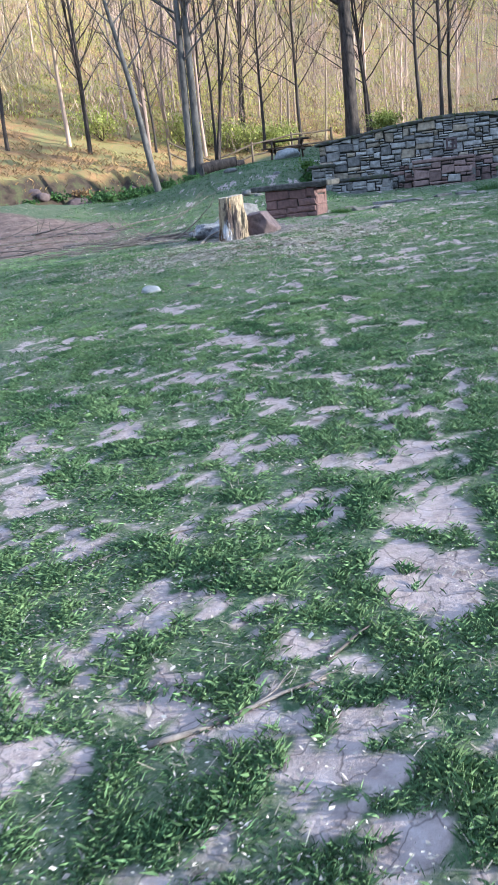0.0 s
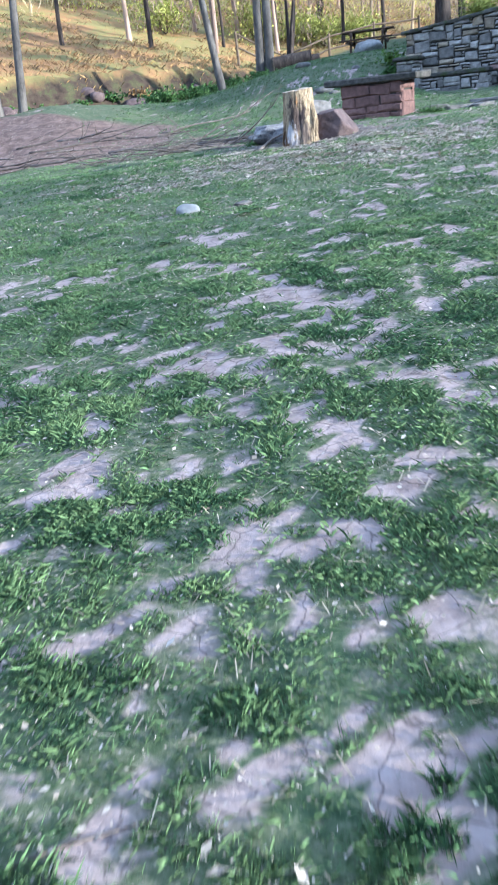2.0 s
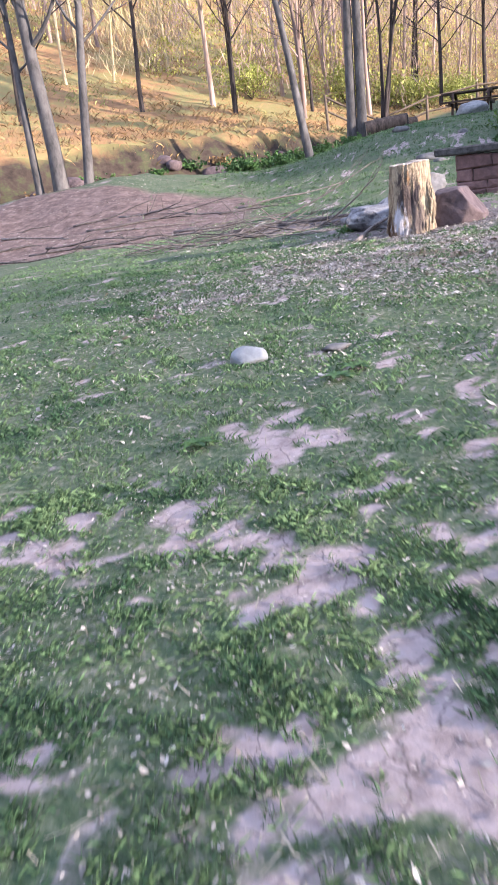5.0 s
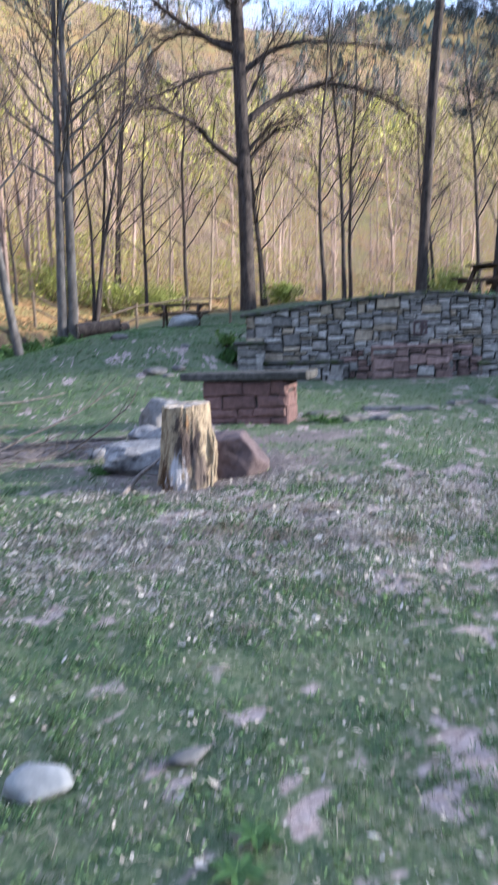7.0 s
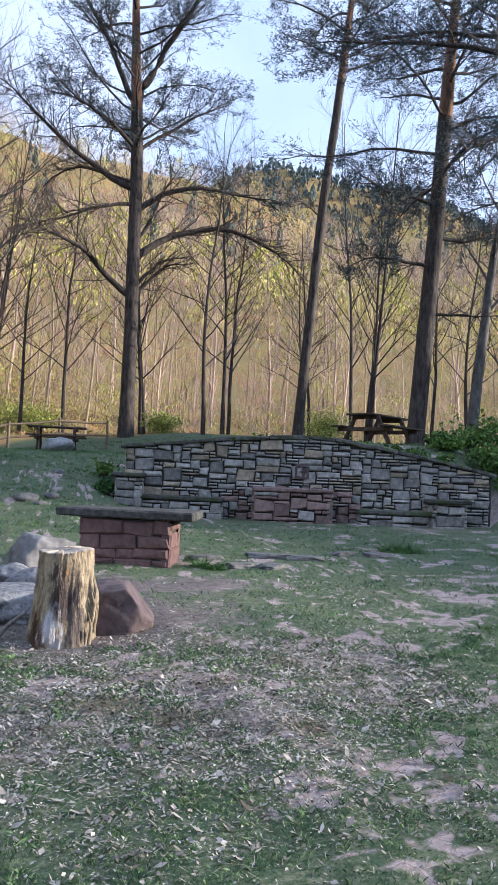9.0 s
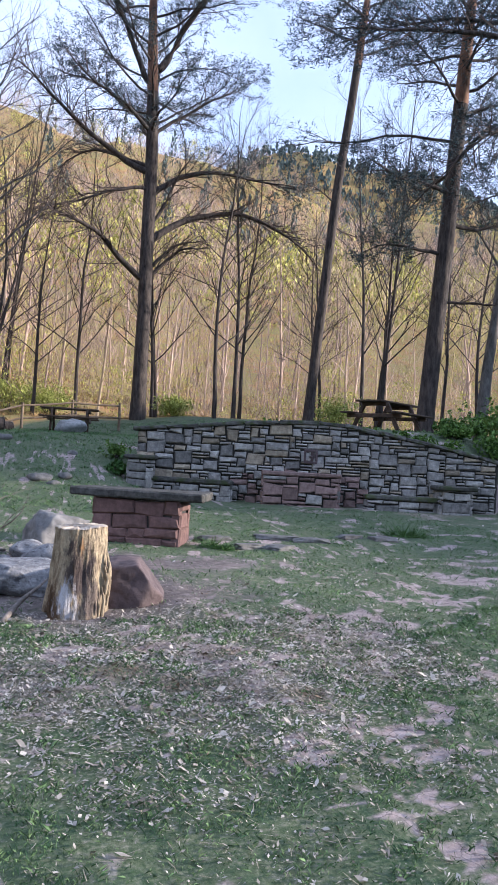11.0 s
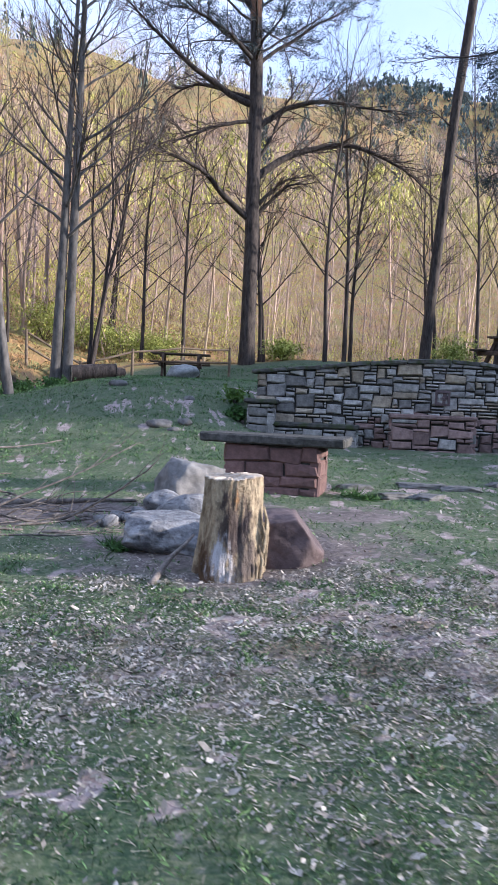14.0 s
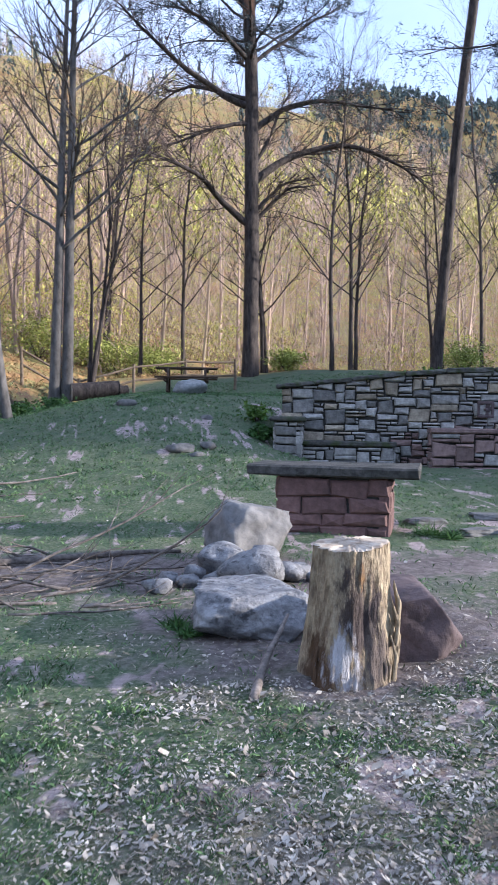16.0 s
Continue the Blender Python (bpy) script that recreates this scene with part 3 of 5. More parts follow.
def build_wall():
    rng = random.Random(4)
    b0 = .9
    root = thing("stone_wall", Matrix.Translation(at_wall(0, 0, b0)) @ pose(0, 0, 0, 0, 0, WALL_TURN), "curved-top grey rubble stone retaining wall with mossy coping", "wall", kind="structure")
    # core with the bowed top
    bm = bmesh.new()
    n = 40
    rows = []
    for i in range(n + 1):
        u = WALL_LEN * i / n
        t = float(wall_top(u)) - b0 - .04
        rows.append([bm.verts.new(p) for p in ((u, .04, -.3), (u, .04, t), (u, .8, t), (u, .8, -.3))])
    for a, b in zip(rows, rows[1:]):
        for k in range(4):
            bm.faces.new((a[k], b[k], b[(k + 1) % 4], a[(k + 1) % 4]))
    bm.faces.new(rows[0])
    bm.faces.new(rows[-1][::-1])
    bmesh.ops.recalc_face_normals(bm, faces=bm.faces)
    part("wall_core", bm, M_MORTAR, root)

    def tone(x, z, r):
        return M_WALL_RED if 2.2 < x < 5.0 and z < .95 and r.random() < .55 else M_WALL_TAN if r.random() < .22 else M_WALL
    stone_panel(root, pose(0, 0, .1), WALL_LEN, lambda u: float(wall_top(u)) - b0 - .16, rng, tone, .03, .066, 8, 4)
    # coping stones
    u = -.12
    while u < WALL_LEN:
        w = min(rng.uniform(.5, 1.1), WALL_LEN + .1 - u)
        if w < .2:
            break
        a, b = float(wall_top(u)), float(wall_top(u + w))
        bm = bmesh.new()
        rough_box(bm, (w - .012, .6, .085), (0, 0, 0), .012, .02, rng)
        bmesh.ops.subdivide_edges(bm, edges=[e for e in bm.edges if e.calc_length() > .3], cuts=3)
        for v in bm.verts:
            v.co.y += rng.uniform(-.012, .012)
            v.co.z += rng.uniform(-.008, .012)
        ob = part("coping_stone", bm, M_CAP, root)
        ob.matrix_local = pose(u + w / 2, .22, (a + b) / 2 - b0 - .035, 0, -math.degrees(math.atan2(b - a, w)), 0)
        u += w
    # square iron-stained spout recess
    bm = bmesh.new()
    for s, p in (((.30, .04, .05), (0, 0, .13)), ((.30, .04, .05), (0, 0, -.13)), ((.05, .04, .22), (-.125, 0, 0)), ((.05, .04, .22), (.125, 0, 0)), ((.2, .012, .22), (0, .018, 0))):
        rough_box(bm, s, p, .004, .006, rng)
    rough_box(bm, (.06, .1, .05), (0, -.05, .0), .004, .01, rng)
    spout = part("spout", bm, M_DARKROCK, root, "rust-dark square stone water spout")
    spout.matrix_local = pose(3.78, -.035, 2.3 - b0)

    def masonry_block(name, u0, u1, depth, z1, label, slab_over, red=.0, slab_h=.1, slab_mat=M_CAP):
        z0 = min(wall_base(u0), wall_base(u1)) - .15
        blk = new(name)
        blk.parent = root
        blk["label"] = label
        w = u1 - u0
        blk.matrix_local = pose(u0, 0, z0 - b0)
        hgt = z1 - z0 - slab_h
        bm = bmesh.new()
        rough_box(bm, (w - .08, depth - .04, hgt), (w / 2, -depth / 2 + .04, hgt / 2), 0, 0, rng)
        part("masonry_core", bm, M_MORTAR, blk)
        pick = lambda x, z, r: M_WALL_RED if r.random() < red else M_WALL
        stone_panel(blk, pose(0, -depth, 0), w, lambda u: hgt, rng, pick, .02, .085, 6, 3)
        stone_panel(blk, pose(0, 0, 0, 0, 0, -90), depth, lambda u: hgt, rng, pick, .02, .085, 5, 3)
        stone_panel(blk, pose(w, -depth, 0, 0, 0, 90), depth, lambda u: hgt, rng, pick, .02, .085, 5, 3)
        bm = bmesh.new()
        o = slab_over
        rough_box(bm, (w + 2 * o, depth + o, slab_h), (w / 2, -(depth + o) / 2, hgt + slab_h / 2), .012, .025, rng)
        part("top_slab", bm, slab_mat, blk)

    masonry_block("basin_block", 2.75, 4.4, .5, 1.94, "reddish masonry basin block with a stone slab top", .03, .85, .08, M_WALL_RED)
    masonry_block("wing", -.1, .4, .75, 2.13, "stone wing with a dark slab top", .08)
    masonry_block("wing", 6.52, 7.15, .75, 1.85, "stone wing with a dark slab top", .1)
    masonry_block("bench", .4, 2.1, .42, 1.68, "low masonry bench with a dark slab seat", .04)
    masonry_block("bench", 5.0, 6.52, .42, 1.56, "low masonry bench with a dark slab seat", .04)


# ---- slab-topped sandstone counter ----
def build_counter():
    rng = random.Random(8)
    cx, cy, turn = .14, 19.6, -23
    z0 = hz(cx, cy) - .03
    top = 1.625
    root = thing("stone_counter", pose(cx, cy, z0, 0, 0, turn), "red sandstone counter with a thick weathered stone slab top", "stone table")
    w, d, h = 1.16, .62, top - z0 - .12
    bm = bmesh.new()
    rough_box(bm, (w - .03, d - .03, h), (0, 0, h / 2), 0, 0, rng)
    part("core", bm, M_MORTAR, root)
    for m, wide in ((pose(-w / 2, -d / 2, 0), w), (pose(w / 2, -d / 2, 0, 0, 0, 90), d), (pose(w / 2, d / 2, 0, 0, 0, 180), w), (pose(-w / 2, d / 2, 0, 0, 0, -90), d)):
        z = -.02
        while z < h - .02:
            ch = min(rng.uniform(.1, .25), h - z)
            if h - z - ch < .09:
                ch = h - z
            x = 0
            while x < wide - .01:
                cw = rng.uniform(.18, .62)
                if wide - x - cw < .15:
                    cw = wide - x
                ob = part("sandstone_block", stone_mesh(cw - .003, ch - .003, .026, rng), M_RED, root)
                ob.matrix_local = m @ pose(x, 0, z)
                x += cw
            z += ch
    bm = bmesh.new()
    rough_box(bm, (1.8, .8, .115), (0, 0, 0), .015, .02, rng)
    bmesh.ops.subdivide_edges(bm, edges=[e for e in bm.edges if e.calc_length() > .3], cuts=9)
    for v in bm.verts:
        k = noise.noise(v.co * 5)
        v.co += Vector((0, k * .018 if abs(v.co.y) > .3 else 0, k * .012))
    slab = part("slab_top", bm, M_SLAB, root, "thick dark weathered stone slab")
    slab.matrix_local = pose(-.005, 0, h + .07)


# ---- stump, rocks ----
def build_stump():
    rng = np.random.default_rng(3)
    x, y = -1.1, 15.22
    z0 = hz(x, y)
    root = thing("tree_stump", pose(x, y, z0), "weathered pale tree stump with dark streaks and peeling splinters", "tree stump")
    n, rings = 144, 36
    h = 1.47 - z0
    a = np.arange(n) * 2 * np.pi / n
    vs = []
    for k in range(rings + 1):
        t = k / rings
        r = .198 + .062 * (1 - t) ** 1.6 + .012 * np.sin(a * 3 + 1)
        r = r + (.026 * (1 - t) ** 2 + .003) * np.sin(a * 5 + .6) + .004 * np.sin(a * 13 + t * 1.5) + .002 * np.sin(a * 29 + t * 3)
        r = r + .022 * (fbm(a * 9, np.full(n, t * 2.5), 71, 3) - .5) + .02 * (fbm(a * 22, np.full(n, t * 5), 73, 2) - .5)
        r = r + .05 * np.exp(-((a - 5.9) / .25) ** 2) * np.exp(-((t - .42) / .25) ** 2)
        r = r - .035 * np.exp(-((a - 4.9) / .16) ** 2) * np.exp(-((t - .55) / .3) ** 2)
        zz = np.full(n, -.12 + t * (h + .12)) + (t > .98) * (.003 * np.sin(a * 9) + .014 * np.cos(a - .4))
        vs.append(np.stack([r * np.cos(a) + .015 * t, r * np.sin(a), zz], 1))
    v = np.concatenate(vs)
    i = (np.arange(rings)[:, None] * n + np.arange(n)[None, :])
    j = (np.arange(rings)[:, None] * n + (np.arange(n)[None, :] + 1) % n)
    mesh_part("trunk_side", fast_mesh("trunk_side", v, np.stack([i, j, j + n, i + n], -1).reshape(-1, 4), M_STUMP, True), root)
    top = vs[-1]
    bm = bmesh.new()
    loops = []
    for f in (1.0, .93, .6, .3):
        loops.append([bm.verts.new((p[0] * f, p[1] * f, p[2] + (.012 if f < 1 else 0) * (1 - f * .5) + rng.uniform(-.004, .004))) for p in top])
    for a0, b0 in zip(loops, loops[1:]):
        for k in range(n):
            bm.faces.new((a0[k], a0[(k + 1) % n], b0[(k + 1) % n], b0[k]))
    bm.faces.new(loops[-1])
    part("sawn_top", bm, M_CUT, root, "grey-brown sawn top face")
    # splinters of loose wood
    for ang, zc, ln in ((5.85, .3, .2), (5.95, .25, .26), (6.05, .2, .28), (6.15, .16, .22), (5.75, .2, .2), (5.9, .1, .24), (5.35, .0, .16), (5.5, -.02, .2), (5.62, .02, .22), (3.7, .0, .2), (3.9, -.02, .16), (4.15, -.03, .13), (4.6, -.04, .12), (5.0, -.04, .14)):
        r = .232 + (.03 if ang > 5.5 else .008)
        p = np.array([[r * math.cos(ang), r * math.sin(ang), zc - .02], [(r + .012) * math.cos(ang), (r + .012) * math.sin(ang), zc + ln * .5], [(r - .02) * math.cos(ang), (r - .02) * math.sin(ang), zc + ln]])
        vv, ff = tubes([(p, np.array([.017, .013, .003]))], 5)
        mesh_part("splinter", fast_mesh("splinter", vv, ff, M_STUMP), root)


def rock_mesh(name, size, seed, material, cut=.55, sub=3, rough=.12, wedge=False, boxy=False):
    """An angular boulder: a sphere cut by random planes and roughened; its base is at z = 0."""
    rng = random.Random(seed)
    bm = bmesh.new()
    if boxy:
        bmesh.ops.create_cube(bm, size=1.7)
        bmesh.ops.subdivide_edges(bm, edges=list(bm.edges), cuts=20, use_grid_fill=True)
    else:
        bmesh.ops.create_icosphere(bm, subdivisions=sub, radius=1)
    planes = []
    for k in range(14):
        d = Vector((rng.gauss(0, 1), rng.gauss(0, 1), rng.gauss(0, .8))).normalized()
        planes.append((d, rng.uniform(.84, 1.12) if boxy else rng.uniform(cut, .92)))
    for v in bm.verts:
        if wedge and v.co.x > .1:
            v.co.z = -1 + (v.co.z + 1) * (1 - .85 * (v.co.x - .1))
        for d, o in planes:
            k = v.co.dot(d)
            if k > o:
                v.co -= d * (k - o) * .93
        v.co += v.co.normalized() * noise.noise(v.co * 2.3 + Vector((seed, 0, 0))) * rough
        v.co += v.co.normalized() * noise.noise(v.co * 7 + Vector((0, seed, 0))) * rough * .45
        v.co += v.co.normalized() * noise.noise(v.co * 17 + Vector((0, seed, 3))) * rough * .2
    lo = [min(v.co[i] for v in bm.verts) for i in range(3)]
    hi = [max(v.co[i] for v in bm.verts) for i in range(3)]
    for v in bm.verts:
        v.co = Vector((((v.co[i] - lo[i]) / (hi[i] - lo[i]) - (.5 if i < 2 else 0)) * size[i] for i in range(3)))
    me = bpy.data.meshes.new(name)
    bm.to_mesh(me)
    bm.free()
    me.materials.append(material)
    me.polygons.foreach_set("use_smooth", [True] * len(me.polygons))
    return me


def rock(name, x, y, size, turn, seed, material, label, sink=.05, z=None, tilt=(0, 0), group="", sub=3, rough=.12, cut=.55, wedge=False, boxy=False):
    ob = new(name, rock_mesh(name, size, seed, material, cut, sub, rough, wedge, boxy))
    ob.matrix_world = pose(x, y, (hz(x, y) if z is None else z) - sink, tilt[0], tilt[1], turn)
    return tagged(ob, label, "rock", group)


def build_rocks():
    rock("dark_rock", -.57, 15.55, (.52, .6, .44), -12, 5, M_DARKROCK, "dark reddish angular rock lying beside the stump", .07, wedge=True, boxy=True, rough=.045)
    rock("flat_boulder", -1.43, 16.22, (.76, .8, .32), -8, 12, M_GREYROCK, "flat-topped pale grey lichen-spotted boulder at the fire ring", .06, cut=.86, boxy=True, rough=.09)
    rock("leaning_boulder", -1.12, 18.3, (.68, .6, .52), 20, 7, M_SMOOTHROCK, "large smooth grey boulder leaning behind the fire ring", .02, tilt=(0, 10), cut=.75, boxy=True, rough=.08)
    rock("grey_boulder", -1.38, 17.75, (.4, .4, .3), 60, 21, M_GREYROCK, "grey boulder of the fire ring", .05)
    r = random.Random(6)
    for k, (x, y, s) in enumerate(((-1.85, 17.5, .16), (-1.72, 17.35, .2), (-1.62, 17.6, .18), (-1.2, 17.3, .42), (-.93, 17.3, .25), (-.8, 17.5, .2), (-1.95, 17.3, .2), (-1.05, 17.7, .28), (-.72, 17.25, .16), (-1.48, 17.4, .2))):
        rock("fire_ring_stone", x, y, (s * r.uniform(1, 1.3), s, s * r.uniform(.6, .85)), r.uniform(0, 180), 30 + k, M_GREYROCK, "small pale ash-dusted stone of the fire ring", .02, group="fire ring stones", sub=2)
    rock("pale_stone", -1.95, 10.84, (.24, .17, .13), 10, 44, M_WHITEROCK, "smooth whitish stone lying alone on the lawn", .025, rough=.06)
    rock("small_flat_stone", -1.42, 10.9, (.2, .1, .05), 20, 45, M_FLAG, "small flat grey stone lying on the lawn", .005, sub=2)
    for k, (x, y, sx, sy, tn) in enumerate(((1.55, 19.1, .55, .3, 10), (1.9, 18.95, .42, .3, 40), (2.6, 19.6, .6, .3, -12), (3.4, 20.1, .4, .28, 20), (3.9, 19.9, .45, .3, 0), (1.2, 19.7, .5, .26, 5), (2.15, 19.8, .7, .3, -14))):
        rock("flagstone", x, y, (sx, sy, .13), tn, 60 + k, M_FLAG, "flat grey stone set in the grass before the wall", .07, group="flagstones", boxy=True, rough=.14)
    for k, (x, y, s) in enumerate(((-1.0, 24.8, .5), (-.75, 24.5, .3), (-.5, 25.0, .4), (-.2, 27.5, .35), (-1.7, 29.5, .5))):
        rock("bank_stone", x, y, (s, s * .7, s * .4), k * 40, 80 + k, M_FLAG, "grey stone half sunk in the grassy bank", .06, group="bank stones", sub=2)
    for k in range(22):
        x = -12.5 + k * .42 + r.uniform(-.3, .3)
        y = 28 + (x + 12) * 1.258 - r.uniform(.0, 1.5)
        q = r.uniform(.25, .7)
        rock("stream_boulder", x, y, (q * 1.4, q, q * .85), r.uniform(0, 180), 120 + k, M_DARKROCK, "dark boulder in the eroded stream bank", .1, group="stream boulders", sub=2)
    rock("white_boulder", .3, 34.6, (1.0, .7, .55), 0, 91, M_WHITEROCK, "pale boulder lying by the picnic table", .1)


build_wall()
build_counter()
build_stump()
build_rocks()


# ---- picnic tables, logs, fence ----
def picnic_table(m, label):
    root = thing("picnic_table", m, label, "picnic table", "picnic tables")
    r = random.Random(2)

    def board(name, size, at, rx=0, ry=0):
        bm = bmesh.new()
        rough_box(bm, size, (0, 0, 0), .003, .008, r)
        ob = part(name, bm, M_TABLE, root)
        ob.matrix_local = pose(*at, rx, ry, 0)
    for k in range(5):
        board("tabletop_plank", (1.85, .145, .045), (0, -.31 + k * .155, .73))
    for s in (-1, 1):
        for k in range(2):
            board("bench_plank", (1.85, .14, .045), (0, s * (.62 + .15 * k), .44))
        board("table_bearer", (.07, .74, .09), (s * .62, 0, .665))
        board("bench_bearer", (.07, 1.62, .1), (s * .62, 0, .37))
        for q in (-1, 1):
            board("leg", (.07, .1, .82), (s * .55, q * .5, .36), q * 27)
    return root


def build_furniture():
    x, y = 7.85, 28.2
    picnic_table(pose(x, y, hz(x, y) + .02, 0, 0, 32), "dark brown wooden picnic table with benches on the terrace")
    x, y = .35, 36.0
    picnic_table(pose(x, y, hz(x, y) + .02, 0, 0, -8), "dark brown wooden picnic table with benches under the trees")
    rng = np.random.default_rng(5)
    for k, (x, y, ln, r, tn) in enumerate(((-2.35, 35.0, 1.35, .25, 12), (-1.95, 35.4, 1.1, .19, 25))):
        p = limb(rng, (-ln / 2, 0, r * .8), (1, 0, .12), ln, r, r * .85, 7, .02)
        vv, ff = tubes([p], 12)
        me = fast_mesh("log", vv, ff, M_BARK, True)
        root = thing("log", pose(x, y, hz(x, y), 0, 0, tn), "dark short log lying at the edge of the terrace", "log", "logs")
        mesh_part("bark", me, root)
        for e in (0, -1):
            bm = bmesh.new()
            bmesh.ops.create_circle(bm, cap_ends=True, segments=12, radius=r * .95)
            end = part("cut_end", bm, M_CUT, root)
            end.matrix_local = pose(*p[0][e], 0, 88, 0)
    # rail fence
    posts = [(-4.6 + 1.75 * k, 38.0 + .35 * k) for k in range(5)]
    fence = thing("rail_fence", pose(posts[0][0], posts[0][1], hz(*posts[0])), "weathered wooden rail fence with posts and two rails", "fence")
    o = Vector((posts[0][0], posts[0][1], hz(*posts[0])))
    for x, y in posts:
        vv, ff = tubes([limb(rng, (x - o.x, y - o.y, hz(x, y) - o.z - .15), (0, 0, 1), 1.2, .055, .05, 4, .01)], 7)
        mesh_part("post", fast_mesh("post", vv, ff, M_FENCE), fence)
    for (x, y), (x2, y2) in zip(posts, posts[1:]):
        for lift in (.5, .95):
            a, b = np.array([x - o.x, y - o.y, hz(x, y) - o.z + lift]), np.array([x2 - o.x, y2 - o.y, hz(x2, y2) - o.z + lift])
            mid = (a + b) / 2 + [0, 0, -.02]
            vv, ff = tubes([(np.array([a, mid, b]), np.array([.04, .04, .04]))], 6)
            mesh_part("rail", fast_mesh("rail", vv, ff, M_FENCE), fence)


build_furniture()


# ---- trees ----
def plant_tree(name, x, y, polys, label, bark, turn=0, foliage=None, group="", twig=M_TWIG, upper=None):
    stems, br, tw = polys
    root = thing(name, pose(x, y, hz(x, y), 0, 0, turn), label, "tree", group)
    for s in stems:
        if upper:
            vv, ff = tubes([(s[0][9:], s[1][9:])], 12)
            mesh_part("upper_trunk", fast_mesh("upper_trunk", vv, ff, upper, True), root, "orange flaking upper bark")
            s = (s[0][:10], s[1][:10])
        vv, ff = tubes([s], 12)
        mesh_part("trunk", fast_mesh("trunk", vv, ff, bark, True), root)
    for b in br:
        vv, ff = tubes([b], 6)
        mesh_part("limb", fast_mesh("limb", vv, ff, bark, True), root)
    if tw:
        vv, ff = tubes(tw, 3)
        mesh_part("twig_spray", fast_mesh("twig_spray", vv, ff, twig), root)["kind"] = "stuff"
    if foliage is not None:
        mesh_part("foliage", foliage, root)["kind"] = "stuff"
    return root


def pine(rng, h, r0, limbs, lean=(0, 0), top_from=.55, top_count=26, reach=3.2):
    """A pine: named limbs (height, azimuth, rise, length, radius), then a thin upper crown; returns polylines and needle centres."""
    t = limb(rng, (0, 0, -.2), (*lean, 1), h, r0, r0 * .2, 16, .012)
    t = (t[0], r0 * np.interp(np.arange(16), [0, 1, 9, 15], [1.2, 1.0, .82, .2]))
    br, tw, tips = [], [], []

    def at_height(z):
        k = np.interp(z, t[0][:, 2], np.arange(16))
        i = min(int(k), 14)
        return t[0][i] + (t[0][i + 1] - t[0][i]) * (k - i)
    for z, az, rise, ln, r, droop, needles in limbs:
        b = limb(rng, at_height(z), (math.cos(az), math.sin(az), rise), ln, r, .014, 14, .13, droop)
        br.append(b)
        for w in side_shoots(rng, b, int(ln * (4 if needles else 5.5)), min(ln * .38, 2.6), .03, .8, .06, 6, .18):
            tw.append(w)
            fine = side_shoots(rng, w, 6 if needles else 8, min(ln * .17, 1.1), .012, .9, .08, 4, .15)
            tw += fine
            if needles:
                tips += [f[0][-1] for f in fine] + [f[0][-2] for f in fine] + [w[0][-1]]
        if needles:
            tips.append(b[0][-1])
    for k in range(top_count):
        z = h * (top_from + (1 - top_from) * (k + rng.random()) / top_count)
        az = k * 2.4 + rng.uniform(-.4, .4)
        ln = reach * (1.25 - .9 * (z / h - top_from) / (1 - top_from)) * rng.uniform(.7, 1.15)
        b = limb(rng, at_height(z), (math.cos(az), math.sin(az), .35), ln, .06, .01, 8, .15, .2)
        br.append(b)
        for w in side_shoots(rng, b, 11, ln * .42, .02, .8, .12, 5, .2):
            tw.append(w)
            tips += [w[0][-1], w[0][-2], w[0][-3]]
            fine = side_shoots(rng, w, 4, ln * .18, .011, .9, .1, 4)
            tw += fine
            tips += [f[0][-1] for f in fine]
    return ([t], br, tw), np.array(tips)


def needles_mesh(rng, tips):
    vv, ff = tufts(rng, tips, .08, 13, .17, .024)
    return fast_mesh("foliage", vv, ff, M_NEEDLE)


